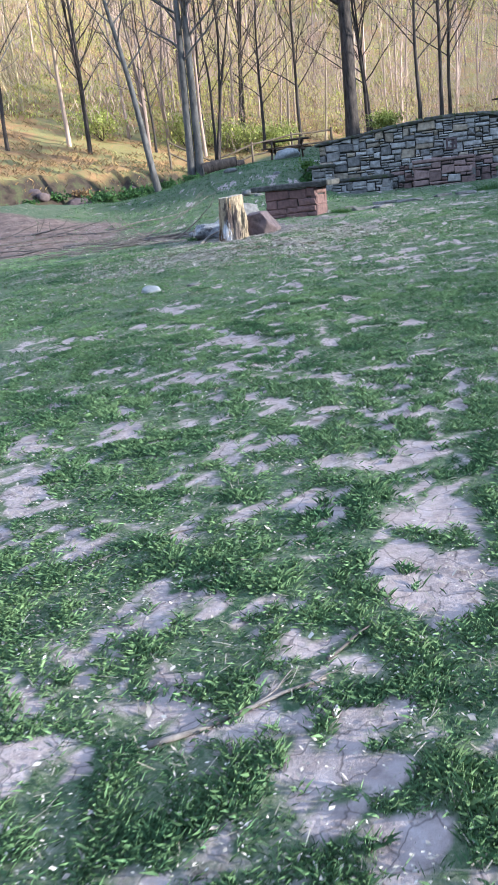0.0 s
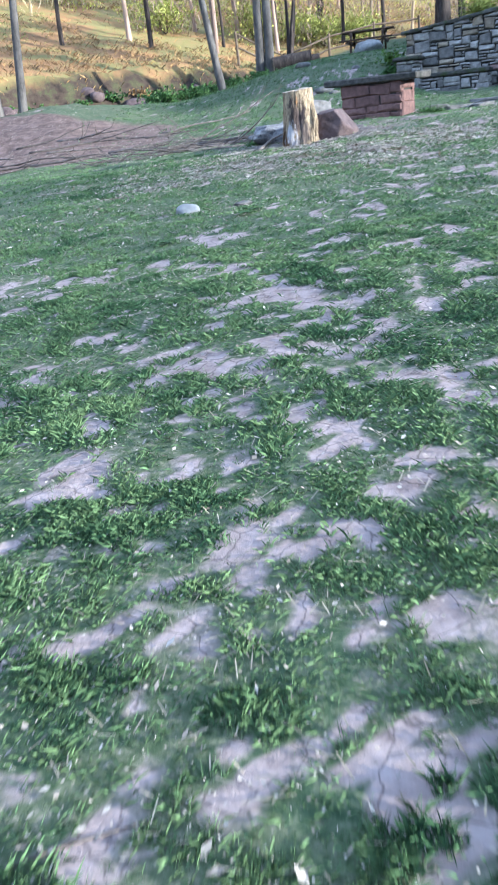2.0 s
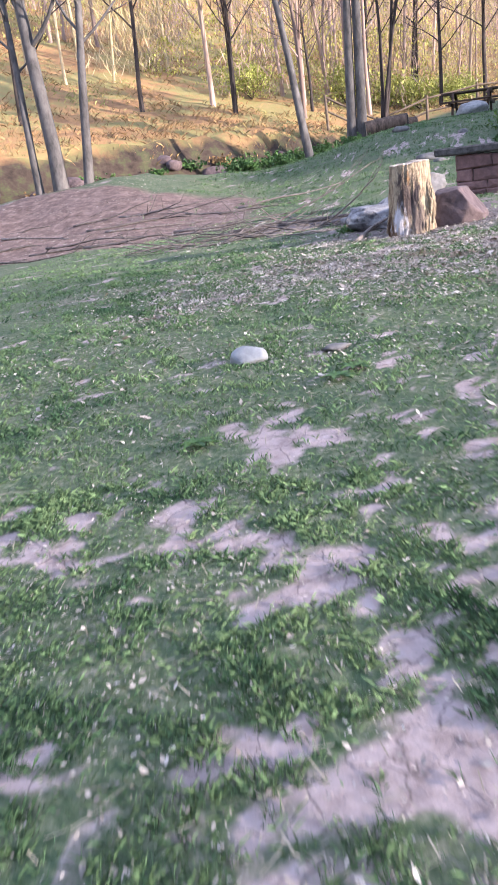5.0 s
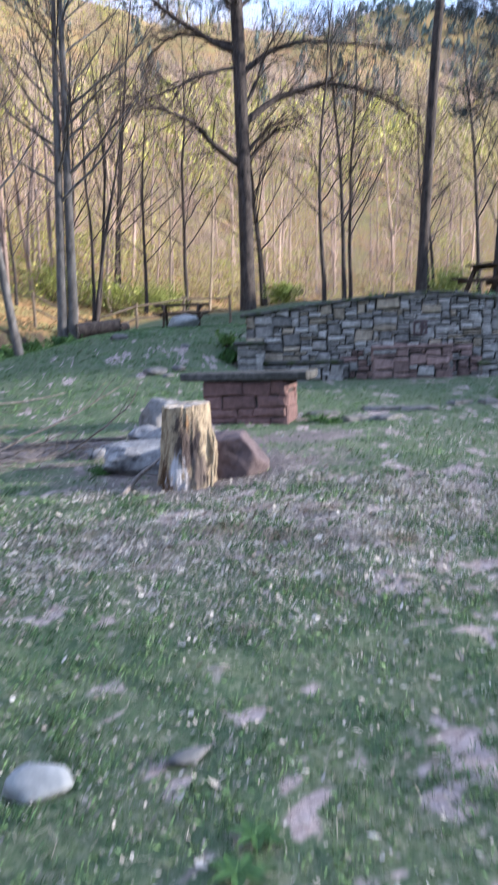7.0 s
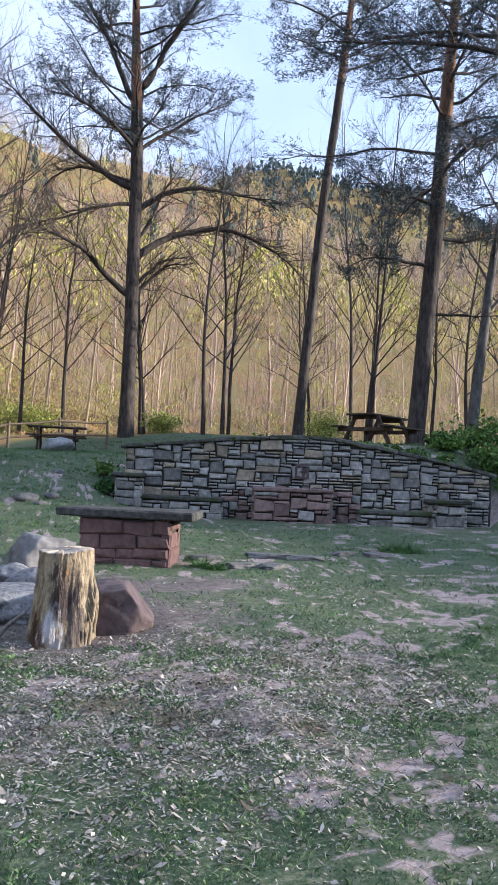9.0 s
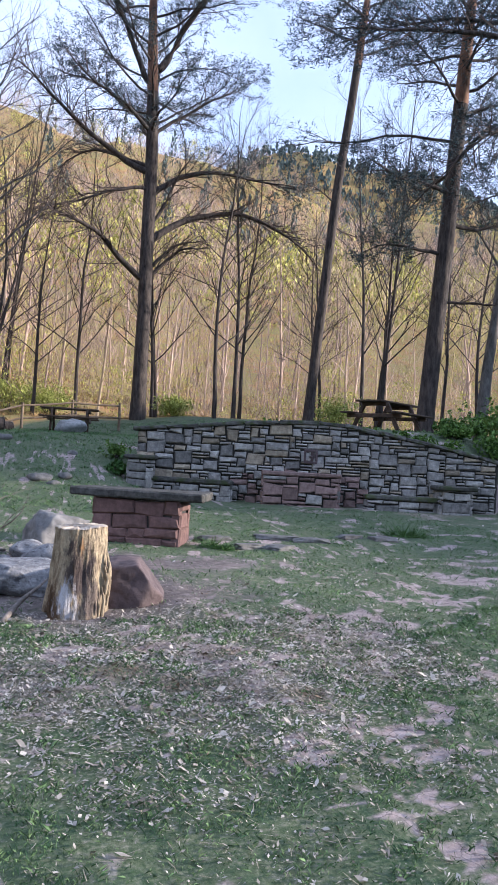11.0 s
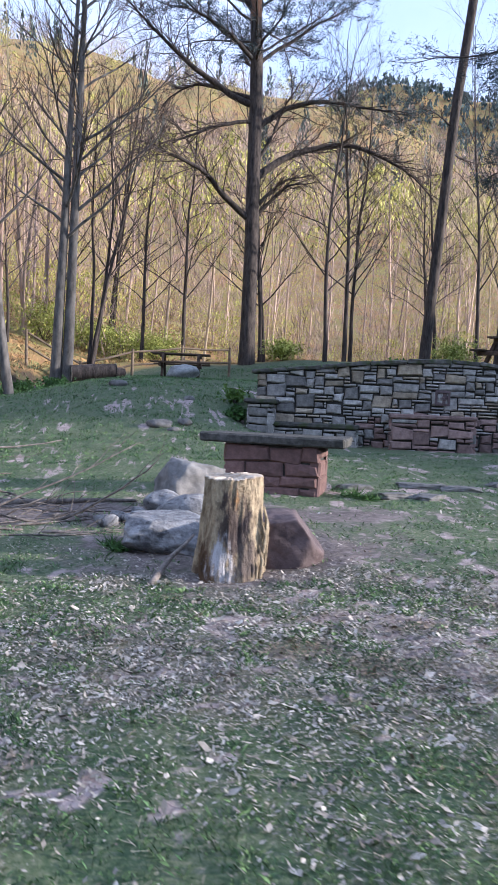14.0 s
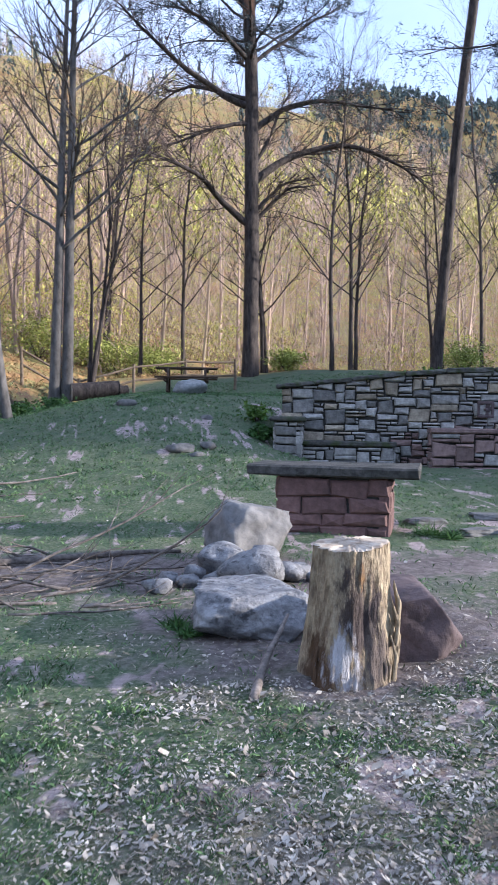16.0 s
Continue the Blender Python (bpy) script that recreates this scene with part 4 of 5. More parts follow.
def build_trees():
    g = np.random.default_rng(11)
    # the great forked pine
    x, y = 3.72, 43.6
    polys, tips = pine(g, 24, .31, ((5.9, 3.0, .8, 6.6, .15, -1.6, 0), (5.9, .1, 1.3, 3.4, .11, -.3, 0), (6.4, -.2, 1.1, 3.0, .1, -.3, 0), (7.6, .2, 1.1, 9.5, .19, -1.5, 0), (8.4, .0, 1.2, 4.0, .1, 0, 0), (9.6, .0, 1.1, 7.0, .15, -1.0, 1), (10.6, 3.2, .3, 7.5, .15, -.7, 0), (10.9, 2.8, .35, 5.0, .1, -.5, 0), (9.9, 3.5, .25, 5.5, .09, -.6, 0), (14.2, .3, 5.0, 8.5, .21, 0, 1), (14.4, 3.3, 1.0, 7.5, .14, -.3, 1), (12.2, .1, .9, 5.4, .1, -.6, 1), (12.4, 3.4, .9, 5.0, .1, 0, 1), (12.2, 1.7, .5, 4, .08, 0, 1), (12.4, 4.6, .5, 4, .08, 0, 1), (12.8, 3.0, .5, 5, .08, 0, 1)), (.005, 0), .52, 30, 5.0)
    plant_tree("pine_tree", x, y, polys, "tall dark-barked forked pine with crooked bare lower limbs", M_BARK, 0, needles_mesh(g, tips), upper=M_ORANGEBARK)
    x, y = 10.4, 41.0
    polys, tips = pine(g, 26, .21, ((8.5, .4, .2, 2.2, .04, -.2, 0), (9.5, 3.4, .2, 2.2, .04, -.2, 0)), (.055, 0), .6, 26, 3.6)
    plant_tree("pine_tree", x, y, polys, "slender straight pine trunk behind the stone wall", M_BARK, 0, needles_mesh(g, tips), upper=M_ORANGEBARK)
    x, y = 11.5, 33.0
    polys, tips = pine(g, 19, .29, ((4.6, .2, .5, 2.6, .06, -.3, 0), (6.2, 3.0, .3, 3.2, .07, -.4, 1), (7.2, .3, .3, 4, .08, -.3, 1), (8.2, 3.3, .35, 4, .08, -.3, 1), (9, 1.5, .3, 3.5, .08, -.2, 1), (9.2, 4.6, .3, 3.5, .08, -.2, 1)), (.07, 0), .5, 26, 4.4)
    plant_tree("pine_tree", x, y, polys, "thick dark pine beside the terrace picnic table", M_BARK, 0, needles_mesh(g, tips), upper=M_ORANGEBARK)
    x, y = 14.4, 29.0
    polys, tips = pine(g, 19, .3, ((11.0, 3.0, .12, 8.5, .13, -.1, 1), (9.2, 2.9, .1, 6.5, .08, -.5, 1), (12.4, 2.7, .3, 8.0, .1, -.2, 1), (7.6, 3.3, .1, 4.5, .06, -.5, 0)), (.02, 0), .6, 24, 4.5)
    plant_tree("pine_tree", x, y, polys, "dark pine spreading a heavy level limb over the terrace", M_BARK, 0, needles_mesh(g, tips), upper=M_ORANGEBARK)
    polys = bare_tree(g, 17, .22, 14, .3, .22, 1.3, (.03, 0), 6, 3, 1)
    plant_tree("bare_tree", 14.2, 34, polys, "tall leafless tree at the edge of the terrace", M_GREYBARK)
    # double-stemmed grey tree and its thin neighbours
    polys = bare_tree(g, 17, .17, 26, .3, .28, .7, (.03, 0), 9, 5, 2, .01)
    plant_tree("bare_tree", -3.33, 35.0, polys, "leafless tree with two grey lichened stems", M_GREYBARK)
    polys = bare_tree(g, 10, .07, 8, .35, .22, 1.5, (.12, 0), 5, 3, 3, .04)
    plant_tree("bare_tree", -2.6, 36.0, polys, "thin leafless tree with several brown stems", M_BARK)
    polys = bare_tree(g, 11, .13, 14, .35, .3, 1.0, (-.16, 0), 6, 3, 1, .02)
    plant_tree("bare_tree", -4.4, 31.5, polys, "leaning leafless tree at the foot of the bank", M_GREYBARK)
    for x, y, r, h, ln in ((-9.83, 26.0, .19, 12, -.06), (-9.1, 26.0, .12, 11, .12), (-10.4, 26.0, .1, 11, -.1)):
        polys = bare_tree(g, h, r, 14, .25, .3, .8, (ln, 0), 6, 3, 1, .03)
        plant_tree("bare_tree", x, y, polys, "leafless tree standing at the stream bank", M_GREYBARK, 0, None, "stream bank trees")
    # leafless trees between the terrace and the hillside
    made = []
    for k in range(5):
        polys = bare_tree(g, 12, .095, 22, .22, .33, .85, (g.uniform(-.04, .04), 0), 8, 5, 2 if k == 2 else 1, .035)
        made.append(plant_tree("bare_tree", -60, -60 - 3 * k, polys, "slender leafless tree in front of the hillside", M_BARK, 0, None, "leafless trees"))
    spots = ((1.3, 46, 1.0), (-.6, 44.5, .9), (4.9, 46.5, 1.0), (6.9, 43, 1.05), (8.3, 45, 1.1), (9.0, 46.5, 1.0), (12.9, 46, 1.0), (15.5, 45, 1.1), (19.5, 46, 1.0), (21.5, 43, 1.0), (-3.6, 45, .9), (-5.8, 43, .8), (-8.4, 40, .9), (-11.5, 38, .9), (-14, 33, .9), (-17, 30, .9), (14.5, 51, 1.2), (-1.8, 52, 1.1), (24, 50, 1.2), (18.2, 53, 1.2))
    for k, (x, y, s) in enumerate(spots):
        m = pose(x, y, hz(x, y) - .05, 0, 0, g.uniform(0, 360)) @ Matrix.Diagonal((s, s, s * g.uniform(.9, 1.15), 1))
        if k < 5:
            made[k].matrix_world = m
        else:
            copy_thing(made[k % 5], m)


build_trees()


def build_hillside():
    """The woods of the far slope, past counting, and unseen trees shading the lawn."""
    g = np.random.default_rng(21)
    kinds = []
    for k in range(6):
        stems, br, tw = bare_tree(g, 11, .1, 16, .2, .2, 1.1, (0, 0), 5, 0, 1, .03)
        a = tubes(stems, 4)
        b = tubes([(p[::2], r[::2] * 1.1) for p, r in br], 3)
        c = tubes([(p[::3], r[::3] * 1.2) for p, r in tw[::2]], 3)
        kinds.append((np.concatenate([a[0], b[0], c[0]]), np.concatenate([a[1], b[1] + len(a[0]), c[1] + len(a[0]) + len(b[0])])))
    # unseen trees added to dapple the sun; gaps let it reach counter and pine
    shade = [(g.uniform(68, 92), g.uniform(-75, 75)) for k in range(55)]
    shade = [(a, b) for a, b in shade if abs(b + .6) > 5 and abs(b - 24) > 5]
    bare, leafy, dark = [], [], []

    def spray(at, n, wide, tall, low, size, slim):
        """Thin upright twig or leaf flakes filling a crown."""
        hh = g.random(n)
        prof = np.sin(np.pi * np.clip(hh * .8 + .18, 0, 1)) if low > 0 else 1 - hh
        ang, rad = g.uniform(0, 6.28, n), np.sqrt(g.random(n)) * wide * prof
        c = at + np.stack([rad * np.cos(ang), rad * np.sin(ang), low + hh * tall], 1)
        a = np.stack([g.normal(0, .45, n), g.normal(0, .45, n), np.ones(n)], 1)
        a /= np.linalg.norm(a, axis=1, keepdims=True)
        b = np.cross(a, g.normal(0, 1, (n, 3)))
        b /= np.linalg.norm(b, axis=1, keepdims=True) + 1e-9
        sz = size * g.uniform(.5, 1.3, (n, 1))
        v = np.stack([c - a * sz, c + b * sz * slim, c + a * sz, c - b * sz * slim], 1).reshape(-1, 3)
        return v, np.arange(4 * n).reshape(-1, 4)
    count = 0
    while count < 3300:
        far = g.random() ** 1.25
        y = 40 + far * 350
        x = g.uniform(-.6, .85) * (y + 12) - 5
        if shade:
            x, y = shade.pop()
        d = (x + 12) * -.78 + (y - 28) * .62
        if (y < 58 and x < 60 and (d < 2.5 or g.random() < .6)) or (y < 95 and x < 60 and g.random() < .45):
            continue
        count += 1
        s = g.uniform(.7, 1.3) * (1 + .2 * far)
        a = g.uniform(0, 6.28)
        rot = np.array([[math.cos(a), -math.sin(a), 0], [math.sin(a), math.cos(a), 0], [0, 0, 1]])
        at = np.array([x, y, hz(x, y) - .2])
        q = g.random()
        patch = float(fbm(np.array([x / 22]), np.array([y / 22]), 8, 2)[0])
        if y < 95 and x < 60:
            v, f = kinds[int(g.integers(6))]
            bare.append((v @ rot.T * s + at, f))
            if q < .22:
                leafy.append(spray(at, 420, 2.0 * s, 6 * s, 2.5 * s, .055, .5))
        # conifers added here for the cloud shade on the upper slope
        elif y > 150 and q < .05 + .08 * (patch > .6) + .05 * (y > 180 and x > .16 * y):
            dark.append(spray(at, 90, 2.2 * s, 10 * s, 0, .8, .4))
        elif q < .04 + .7 * np.clip((patch - .42) * 2.4 + .25 * (x < .1 * y and y < 190), .04, .85):
            leafy.append(spray(at, 170, 3.2 * s, 6 * s, 2.0 * s, .27, .5))
        else:
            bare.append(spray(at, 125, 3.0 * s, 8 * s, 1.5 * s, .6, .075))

    # conifers cover the back ridge in place of its blue shade
    for k in range(2600):
        y = 455 + g.random() * 240
        x = g.uniform(0, .8) * y
        at = np.array([x, y, hz(x, y) - .5])
        dark.append(spray(at, 22, g.uniform(3, 5), g.uniform(5, 10), 0, 1.8, .5))

    for k in range(420):
        y = 43 + g.random() ** 1.3 * 60
        x = g.uniform(-.65, .85) * (y + 8) - 4
        if (x + 12) * -.78 + (y - 28) * .62 < 3 and y < 52:
            continue
        at = np.array([x, y, hz(x, y) - .1])
        s = g.uniform(.6, 1.4)
        if g.random() < .55:
            leafy.append(spray(at, 380, 1.9 * s, 2.6 * s, .1, .065, .5))
        else:
            bare.append(spray(at, 150, 1.8 * s, 2.8 * s, .1, .34, .06))

    for k in range(680):
        y = 50 + g.random() * 44
        x = g.uniform(-.5, .85) * (y + 8) - 2
        if (x + 12) * -.78 + (y - 28) * .62 < 4 and y < 54:
            continue
        at = np.array([x, y, hz(x, y) - .1])
        s = g.uniform(.6, 1.3)
        bare.append(spray(at, 130, 1.7 * s, 5.5 * s, .2, .5, .016))
        if k % 4 == 0:
            leafy.append(spray(at, 330, 2.2 * s, 3.5 * s, .5, .055, .5))

    def joined(items):
        o, vs, fs = 0, [], []
        for v, f in items:
            vs.append(v)
            fs.append(f + o)
            o += len(v)
        return np.concatenate(vs), np.concatenate(fs)
    for name, items, m, label in (("hillside_woods", bare, M_FOREST, "sunlit leafless far hillside woods paled for haze, plus unseen shade trees"), ("hillside_foliage", leafy, M_FARLEAF, "yellow-green spring foliage scattered over the hillside and on unseen shade trees"), ("hillside_conifers", dark, M_FARPINE, "conifers standing in for blue shade and haze on the far hill")):
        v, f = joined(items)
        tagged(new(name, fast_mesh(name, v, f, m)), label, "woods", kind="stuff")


build_hillside()


# ---- sticks and branches ----
def stick(name, x, y, way, length, r, rng, label, z=.02, group="", rise=.0, shoots=0, wiggle=.06, category="branch"):
    main = limb(rng, (0, 0, 0), (*way, rise), length, r, r * .35, 9, wiggle)
    pts = main[0]
    for p in pts:
        p[2] = max(p[2], hz(x + p[0], y + p[1]) - hz(x, y) + r * .6) if rise <= 0 else max(p[2], hz(x + p[0], y + p[1]) - hz(x, y))
    main = (np.concatenate([pts[:1], pts, pts[-1:]]), np.concatenate([[.001], main[1], [.001]]))
    main[0][0] -= (pts[1] - pts[0]) * .02
    main[0][-1] += (pts[-1] - pts[-2]) * .02
    polys = [main]
    if shoots:
        for w in side_shoots(rng, main, shoots, length * .4, r * .5, .7, .15, 5, .2):
            polys.append(w)
            polys += side_shoots(rng, w, 2, length * .16, r * .3, .7, .1, 4)
        for q in polys[1:]:
            for p in q[0]:
                p[2] = max(p[2], hz(x + p[0], y + p[1]) - hz(x, y) + .01)
    vv, ff = tubes(polys, 7 if r > .015 else 5)
    ob = new(name, fast_mesh(name, vv, ff, M_STICK, True))
    ob.matrix_world = pose(x, y, hz(x, y))
    return tagged(ob, label, category, group)


def build_sticks():
    g = np.random.default_rng(15)
    stick("fallen_stick", -.82, 2.45, (.95, .3), .55, .012, g, "thin crooked grey stick lying on the worn lawn", shoots=3)
    stick("fallen_stick", -.3, 2.75, (.6, .8), .2, .008, g, "thin crooked grey stick lying on the worn lawn")
    stick("fallen_stick", -1.25, 3.55, (.8, .55), .55, .007, g, "thin straight stem lying across the lawn")
    stick("fallen_stick", -1.66, 14.95, (.36, .93), .95, .028, g, "pale curved stick leaning against the flat boulder", rise=.3, wiggle=.03)
    stick("fallen_log", -3.9, 18.55, (.98, .03), 2.3, .05, g, "thin grey-brown log lying beside the fire ring", category="log", wiggle=.03)
    for k in range(46):
        x, y = g.uniform(-4.8, -2.4), g.uniform(16.9, 19.0)
        a = g.uniform(-.5, .5)
        stick("fallen_branch", x, y, (math.cos(a) * g.choice((-1, 1)), math.sin(a)), g.uniform(.5, 1.4), g.uniform(.007, .018), g, "dry crooked branch in a heap of cut brushwood", group="brushwood", rise=g.choice((0, .0, .08, .15)), shoots=int(g.integers(2, 6)), wiggle=.16)
    stick("fallen_branch", -3.35, 17.6, (.95, .25), 1.9, .016, g, "long dry branch reaching up from the brushwood", group="brushwood", rise=.4, shoots=6, wiggle=.05)
    stick("fallen_branch", -3.0, 16.8, (.98, -.1), 1.2, .012, g, "long dry branch reaching out of the brushwood", group="brushwood", shoots=5, wiggle=.08)
    for k in range(24):
        x, y = g.uniform(-9.5, -4.6), g.uniform(19.8, 22.8)
        stick("fallen_branch", x, y, (1, g.uniform(-.3, .3)), g.uniform(.7, 2.4), g.uniform(.01, .03), g, "dry branch lying on the bare stream bank", group="bank branches", shoots=int(g.integers(0, 5)), wiggle=.08)


build_sticks()


# ---- bushes and broad-leaved plants ----
def bush(name, x, y, size, count, leaf, material, label, rng, stems=7, group=""):
    root = thing(name, pose(x, y, hz(x, y)), label, "bush", group)
    st = []
    for k in range(stems):
        a = rng.uniform(0, 6.28)
        st.append(limb(rng, (0, 0, -.05), (math.cos(a) * .7, math.sin(a) * .7, 1), size[2] * rng.uniform(.7, 1.1), .015, .004, 6, .12))
        st += side_shoots(rng, st[-1], 4, size[2] * .35, .006, .7, .2, 3)
    vv, ff = tubes(st, 4)
    mesh_part("stem_spray", fast_mesh("stem_spray", vv, ff, M_TWIG), root)["kind"] = "stuff"
    c = rng.normal(0, .42, (count, 3)) * np.array([size[0], size[1], size[2] * .6]) + [0, 0, size[2] * .55]
    c[:, 2] = np.maximum(c[:, 2], .03)
    vv, ff = leaves(rng, c, size[2] * .05, 7, leaf)
    vv[:, 2] = np.maximum(vv[:, 2], 0.0)
    mesh_part("foliage", fast_mesh("foliage", vv, ff, material), root)["kind"] = "stuff"
    return root


def build_bushes():
    g = np.random.default_rng(19)
    bush("bush", .75, 26.5, (.35, .35, .3), 130, .045, M_LEAFDARK, "dark green ivy and weeds at the end of the wall", g)
    bush("bush", .75, 27.2, (.3, .3, .3), 110, .04, M_LEAF, "bright green weeds at the end of the wall", g)
    for x, y, s in ((9.6, 25.4, .7), (10.3, 25.9, 1.1), (9.9, 24.7, .8), (11.4, 26.6, 1.2), (10.6, 28.2, .8), (12.2, 28.0, 1.0), (8.7, 26.2, .35), (9.2, 27.4, .4)):
        bush("bush", x, y, (s, s, s * .75), 260, .06, M_LEAF if x < 11.5 else M_LEAFDARK, "green leafy undergrowth beside the terrace", g, group="terrace undergrowth")
    for x, y, s in ((-4.9, 32.0, .7), (-4.2, 33.0, .6), (-5.4, 31.4, .7), (-3.4, 34.2, .5), (-6.2, 30.5, .7)):
        bush("bush", x, y, (s, s, s * .6), 220, .05, M_LEAFDARK, "low dark green weeds at the tree roots", g, group="weeds at the roots")
    for u, s in ((2.5, .2), (2.8, .26), (3.1, .18), (5.1, .22), (5.9, .28), (6.4, .3), (7.0, .34)):
        p = at_wall(u, -.85)
        bush("bush", p.x, p.y, (s, s, s * .7), 70, .04, M_LEAF, "fresh green weeds growing behind the wall coping", g, 4, group="coping weeds")
    for k in range(13):
        x = -11.5 + k * .62 + g.uniform(-.25, .25)
        y = 28 + (x + 12) * 1.258 - g.uniform(.1, .9)
        s = g.uniform(.25, .55)
        bush("bush", x, y, (s * 1.4, s, s * .7), 130, .05, M_LEAFDARK if k % 3 else M_BRACKEN, "low weeds and dead fern overhanging the eroded stream bank", g, 6, group="stream bank weeds")
    for x, y, s in ((.2, 46.2, 1.2), (-1.3, 46.8, 1.5), (-2.6, 47, 1.3), (-4.6, 46, 1.6), (5.4, 44.5, .8), (12.5, 43, 1.2), (-8.5, 44, 1.4)):
        bush("bush", x, y, (s, s, s), 520, .05, M_YELLOW, "yellow-green young shrub catching the sun", g, 12, group="young shrubs")
    for x, y, s in ((4.45, 20.5, .3), (4.65, 20.35, .25), (1.0, 19.1, .18), (1.15, 18.9, .15), (-1.9, 16.35, .1), (-1.85, 16.1, .09)):
        root = thing("grass_tuft", pose(x, y, hz(x, y)), "lush dark green tuft of weeds in the lawn", "plant", "grass tufts")
        c = g.normal(0, s * .35, (60, 3)) * [1, 1, 0]
        vv, ff = tufts(g, c, .01, 4, s, .014)
        vv[:, 2] = np.abs(vv[:, 2])
        mesh_part("foliage", fast_mesh("foliage", vv, ff, M_LEAFDARK), root)["kind"] = "stuff"
    for x, y in ((-1.33, 10.2), (-1.25, 10.35), (-1.9, 9.4)):
        root = thing("broadleaf_weed", pose(x, y, hz(x, y)), "flat rosette of broad blue-green leaves in the lawn", "plant", "broad-leaved weeds")
        for k in range(7):
            a, ln = k * .9 + g.uniform(-.2, .2), g.uniform(.07, .12)
            bm = bmesh.new()
            row = [[bm.verts.new((ln * t, s * .022 * math.sin(math.pi * min(t + .12, 1)), .012 + .03 * t - .03 * t * t + .006 * abs(s))) for s in (-1, 0, 1)] for t in (0, .3, .6, .85, 1)]
            for p, q in zip(row, row[1:]):
                for j in range(2):
                    bm.faces.new((p[j], p[j + 1], q[j + 1], q[j]))
            leaf = part("leaf", bm, M_LEAFDARK, root)
            leaf.matrix_local = pose(0, 0, .005, 0, 0, math.degrees(a))


build_bushes()


# ---- grass, straw, fallen leaves ----
def scatter(rng, n, box):
    return rng.uniform(box[0], box[1], n), rng.uniform(box[2], box[3], n)


def blades(rng, x, y, lo, hi, width, lean):
    n = len(x)
    z = height(x, y) - .004
    base = np.stack([x, y, z], 1)
    a = rng.uniform(0, 2 * np.pi, n)
    h = rng.uniform(lo, hi, n)
    side = np.stack([np.cos(a), np.sin(a), np.zeros(n)], 1) * (width * rng.uniform(.6, 1.3, n))[:, None] / 2
    b = rng.uniform(0, 2 * np.pi, n)
    k = rng.uniform(.1, lean, n) * h
    mid = base + np.stack([np.cos(b) * k * .35, np.sin(b) * k * .35, h * .6], 1)
    tip = base + np.stack([np.cos(b) * k, np.sin(b) * k, h * rng.uniform(.75, 1, n)], 1)
    v = np.stack([base - side, base + side, mid + side * .5, tip], 1).reshape(-1, 3)
    i = np.arange(n)[:, None] * 4
    f = np.concatenate([i + np.array([[0, 1, 2]]), i + np.array([[0, 2, 3]])])
    return v, f


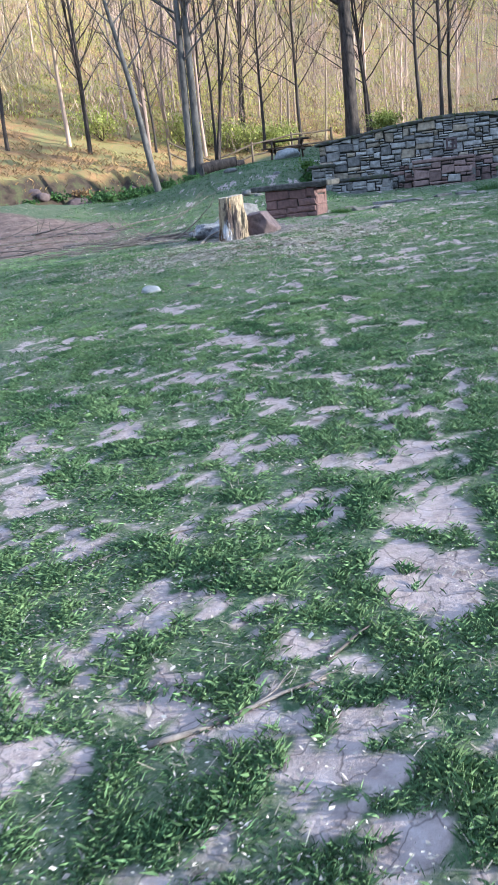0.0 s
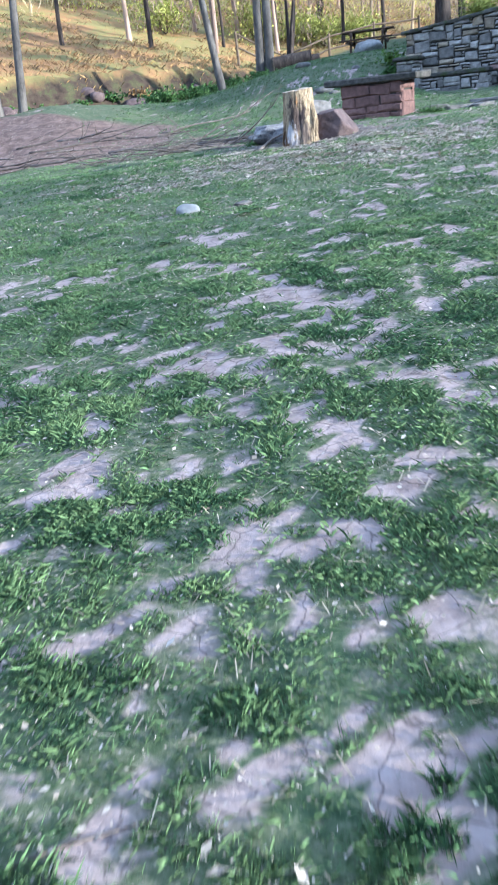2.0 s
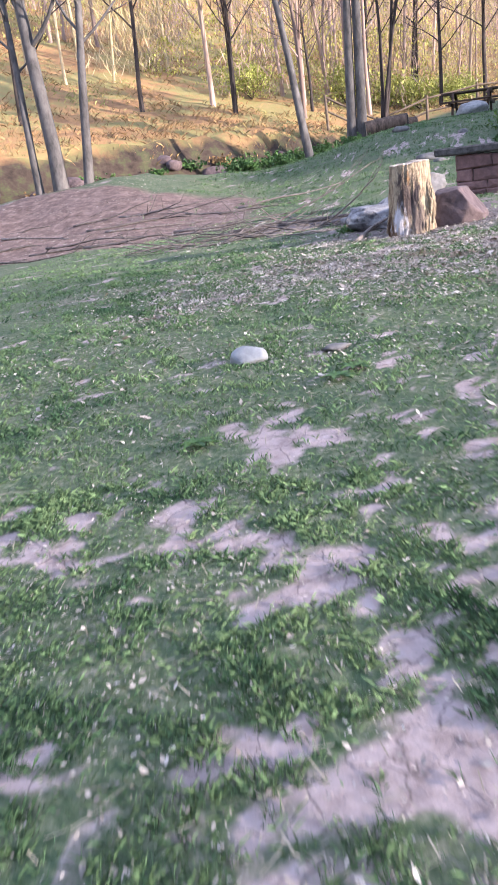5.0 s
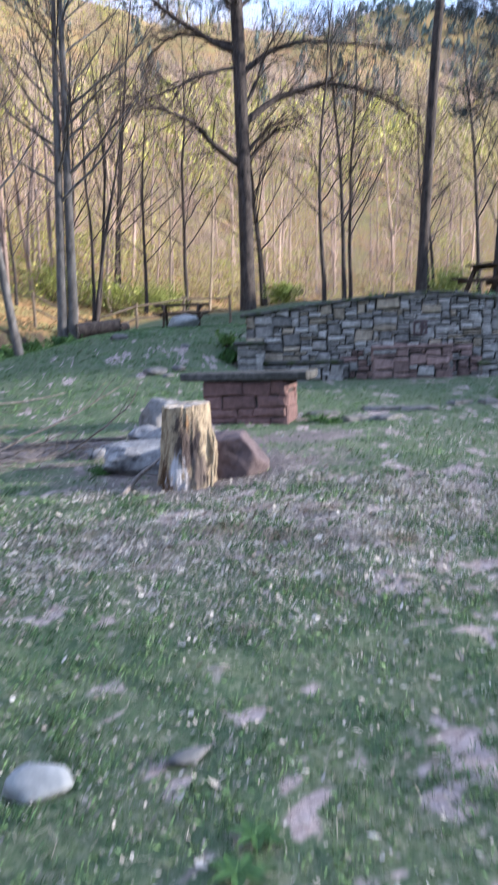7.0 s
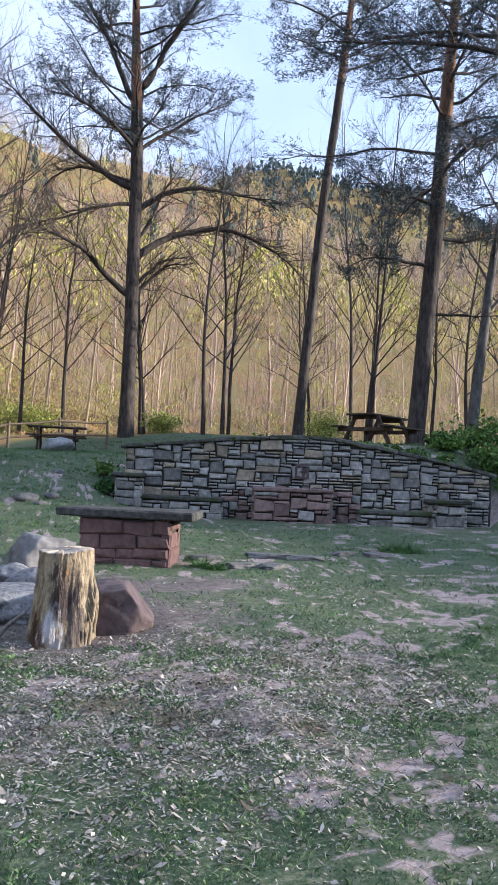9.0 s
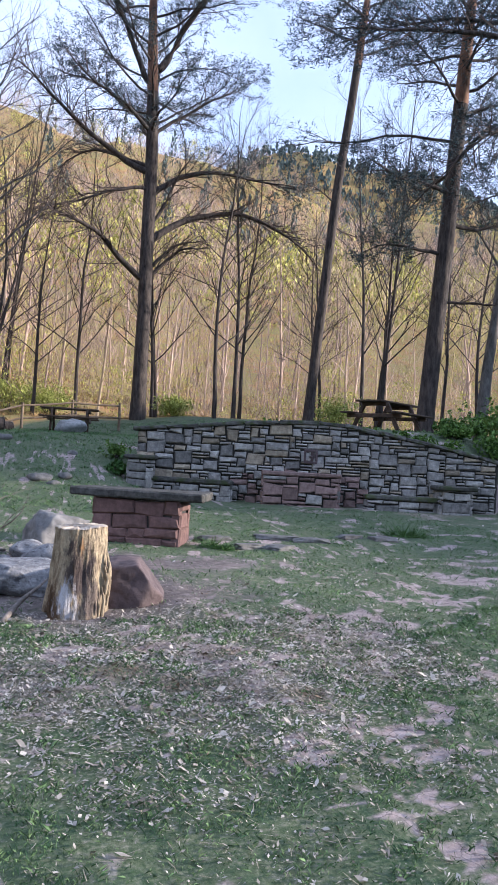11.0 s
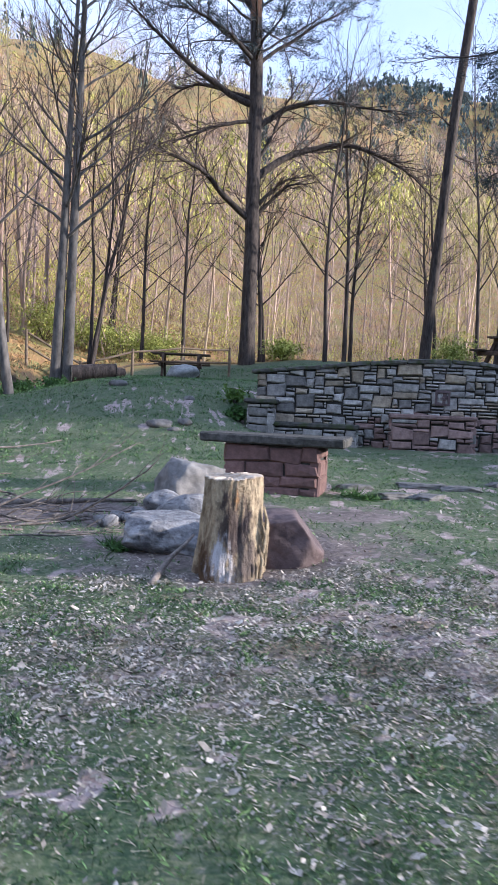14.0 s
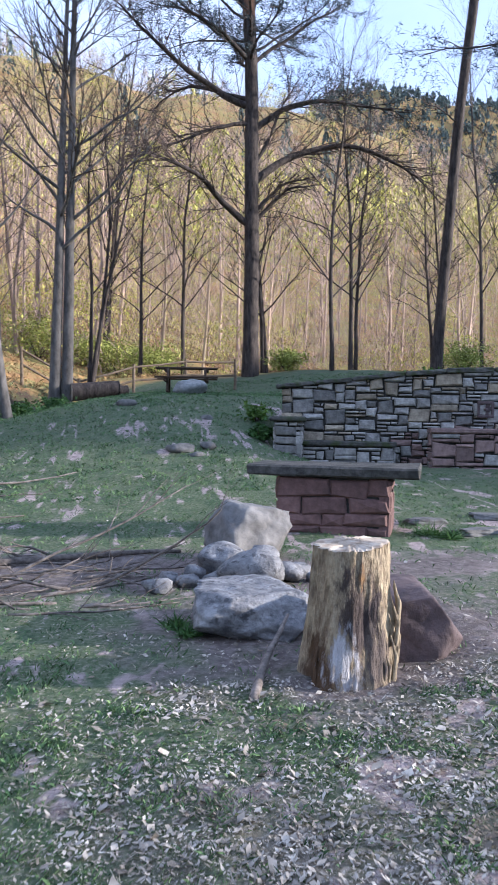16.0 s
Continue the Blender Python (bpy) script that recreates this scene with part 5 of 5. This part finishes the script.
def build_grass():
    g = np.random.default_rng(27)
    made = []
    for n, box, lo, hi, w in ((520000, (-1.7, 1.5, 1.3, 5.2), .014, .046, .0017), (430000, (-2.6, 1.9, 5, 9), .014, .046, .0022), (260000, (-4.2, 3.2, 8.8, 15), .014, .045, .0036), (130000, (-7, 6.5, 14, 24), .018, .05, .007), (75000, (-6.5, 1.4, 22, 40), .03, .07, .016), (45000, (1.4, 10, 26.6, 42), .03, .09, .016), (60000, (-7.5, -2.5, 4, 16), .02, .055, .009), (40000, (1.9, 6, 3, 15), .02, .055, .008)):
        x, y = scatter(g, n, box)
        clump = fbm(x * 2.6, y * 2.6, 51, 3)
        m = np.maximum(soil_mask(x, y), bare_mask(x, y)) + .32 * np.maximum(litter_mask(x, y) - .15, 0) + .9 * band_mask(x, y)
        tuft = fbm(x * 9, y * 9, 57, 3)
        m = m - 2.2 * np.maximum(tuft - .57, 0)
        keep = (m + g.normal(0, .06, n) < np.where(y < 5.5, .41, .455) + (clump - .5) * .25) & (g.random(n) < .12 + 1.15 * clump * ramp01(.3, .62, tuft))
        u = (x - WALL_AT[0]) * WALL_U[0] + (y - WALL_AT[1]) * WALL_U[1]
        v = (x - WALL_AT[0]) * WALL_N[0] + (y - WALL_AT[1]) * WALL_N[1]
        keep &= ~((u > -.3) & (u < 8) & (v < .8) & (v > -.7))
        keep &= np.hypot(x + 1.11, y - 15.3) > .33
        x, y, clump = x[keep], y[keep], clump[keep]
        vv, ff = blades(g, x, y, lo, hi, w, 1.15)
        tall = .3 + .5 * np.repeat(clump, 4) + 1.8 * np.repeat(np.maximum(tuft[keep] - .45, 0), 4)
        ground = np.repeat(height(x, y), 4)
        vv[:, 2] = ground + (vv[:, 2] - ground) * tall
        made.append((vv, ff))
    o, vs, fs = 0, [], []
    for vv, ff in made:
        vs.append(vv)
        fs.append(ff + o)
        o += len(vv)
    tagged(new("grass", fast_mesh("grass", np.concatenate(vs), np.concatenate(fs), M_GRASS)), "short patchy green grass of the worn lawn", "grass", kind="stuff")
    # dry stems
    x, y = scatter(g, 11000, (-4, 3, 1.2, 17))
    n = len(x)
    a, ln = g.uniform(0, 6.28, n), g.uniform(.02, .08, n)
    z = height(x, y) + .012
    d = np.stack([np.cos(a) * ln, np.sin(a) * ln, g.uniform(-.006, .02, n)], 1) / 2
    s = np.stack([-np.sin(a), np.cos(a), np.zeros(n)], 1) * .0016
    c = np.stack([x, y, z], 1)
    v = np.stack([c - d - s, c - d + s, c + d + s, c + d - s], 1).reshape(-1, 3)
    tagged(new("dry_straw", fast_mesh("dry_straw", v, np.arange(4 * n).reshape(-1, 4), M_STRAW)), "thin dry straw scattered over the lawn", "straw", kind="stuff")
    # fallen leaves and wood chips
    vs = []
    for n, box, need in ((80000, (-3.3, 1.6, 11.8, 15.2), .28), (130000, (-4.5, 4.5, 9, 18), .33), (70000, (-3, 2.5, 1.2, 9), -.05), (15000, (-4, 3.5, 8.5, 16), .1), (9000, (2, 8.5, 21.5, 24.5), .45), (6000, (-6, 0, 17, 24), .3), (16000, (-10.5, -3.5, 19.5, 26.5), -.2)):
        x, y = scatter(g, n, box)
        keep = litter_mask(x, y) + g.normal(0, .22, n) > need
        x, y = x[keep], y[keep]
        n = len(x)
        a, ln = g.uniform(0, 6.28, n), np.clip(.0085 * np.exp(g.normal(0, .5, n)), .003, .036) * (1 - .45 * (y < 9.5))
        tilt = g.normal(0, .35, (n, 2))
        p = np.stack([np.cos(a), np.sin(a), tilt[:, 0]], 1) * ln[:, None]
        q = np.stack([-np.sin(a), np.cos(a), tilt[:, 1]], 1) * (ln * g.uniform(.2, .7, n))[:, None]
        c = np.stack([x, y, height(x, y) + .014], 1)
        vs.append(np.stack([c - p, c + q * .9 - p * .2, c + p, c - q], 1).reshape(-1, 3))
    v = np.concatenate(vs)
    tagged(new("leaf_litter", fast_mesh("leaf_litter", v, np.arange(len(v)).reshape(-1, 4), M_CHIP)), "pale dry leaves and wood chips strewn on the ground", "leaf litter", kind="stuff")
    # rough dead fern and bramble along the far bank
    x, y = scatter(g, 150000, (-28, 34, 26, 80))
    d = (x + 12) * -.78 + (y - 28) * .62
    keep = ((d > -.1) | (y > 47)) & (fbm(x * .5, y * .5, 66) + g.normal(0, .06, len(x)) > .46)
    x, y = x[keep], y[keep]
    vv, ff = blades(g, x, y, .05, .22, .016, 1.6)
    tagged(new("dead_bracken", fast_mesh("dead_bracken", vv, ff, M_BRACKEN)), "tawny dead bracken and grass on the sunlit slope", "undergrowth", kind="stuff")


build_grass()
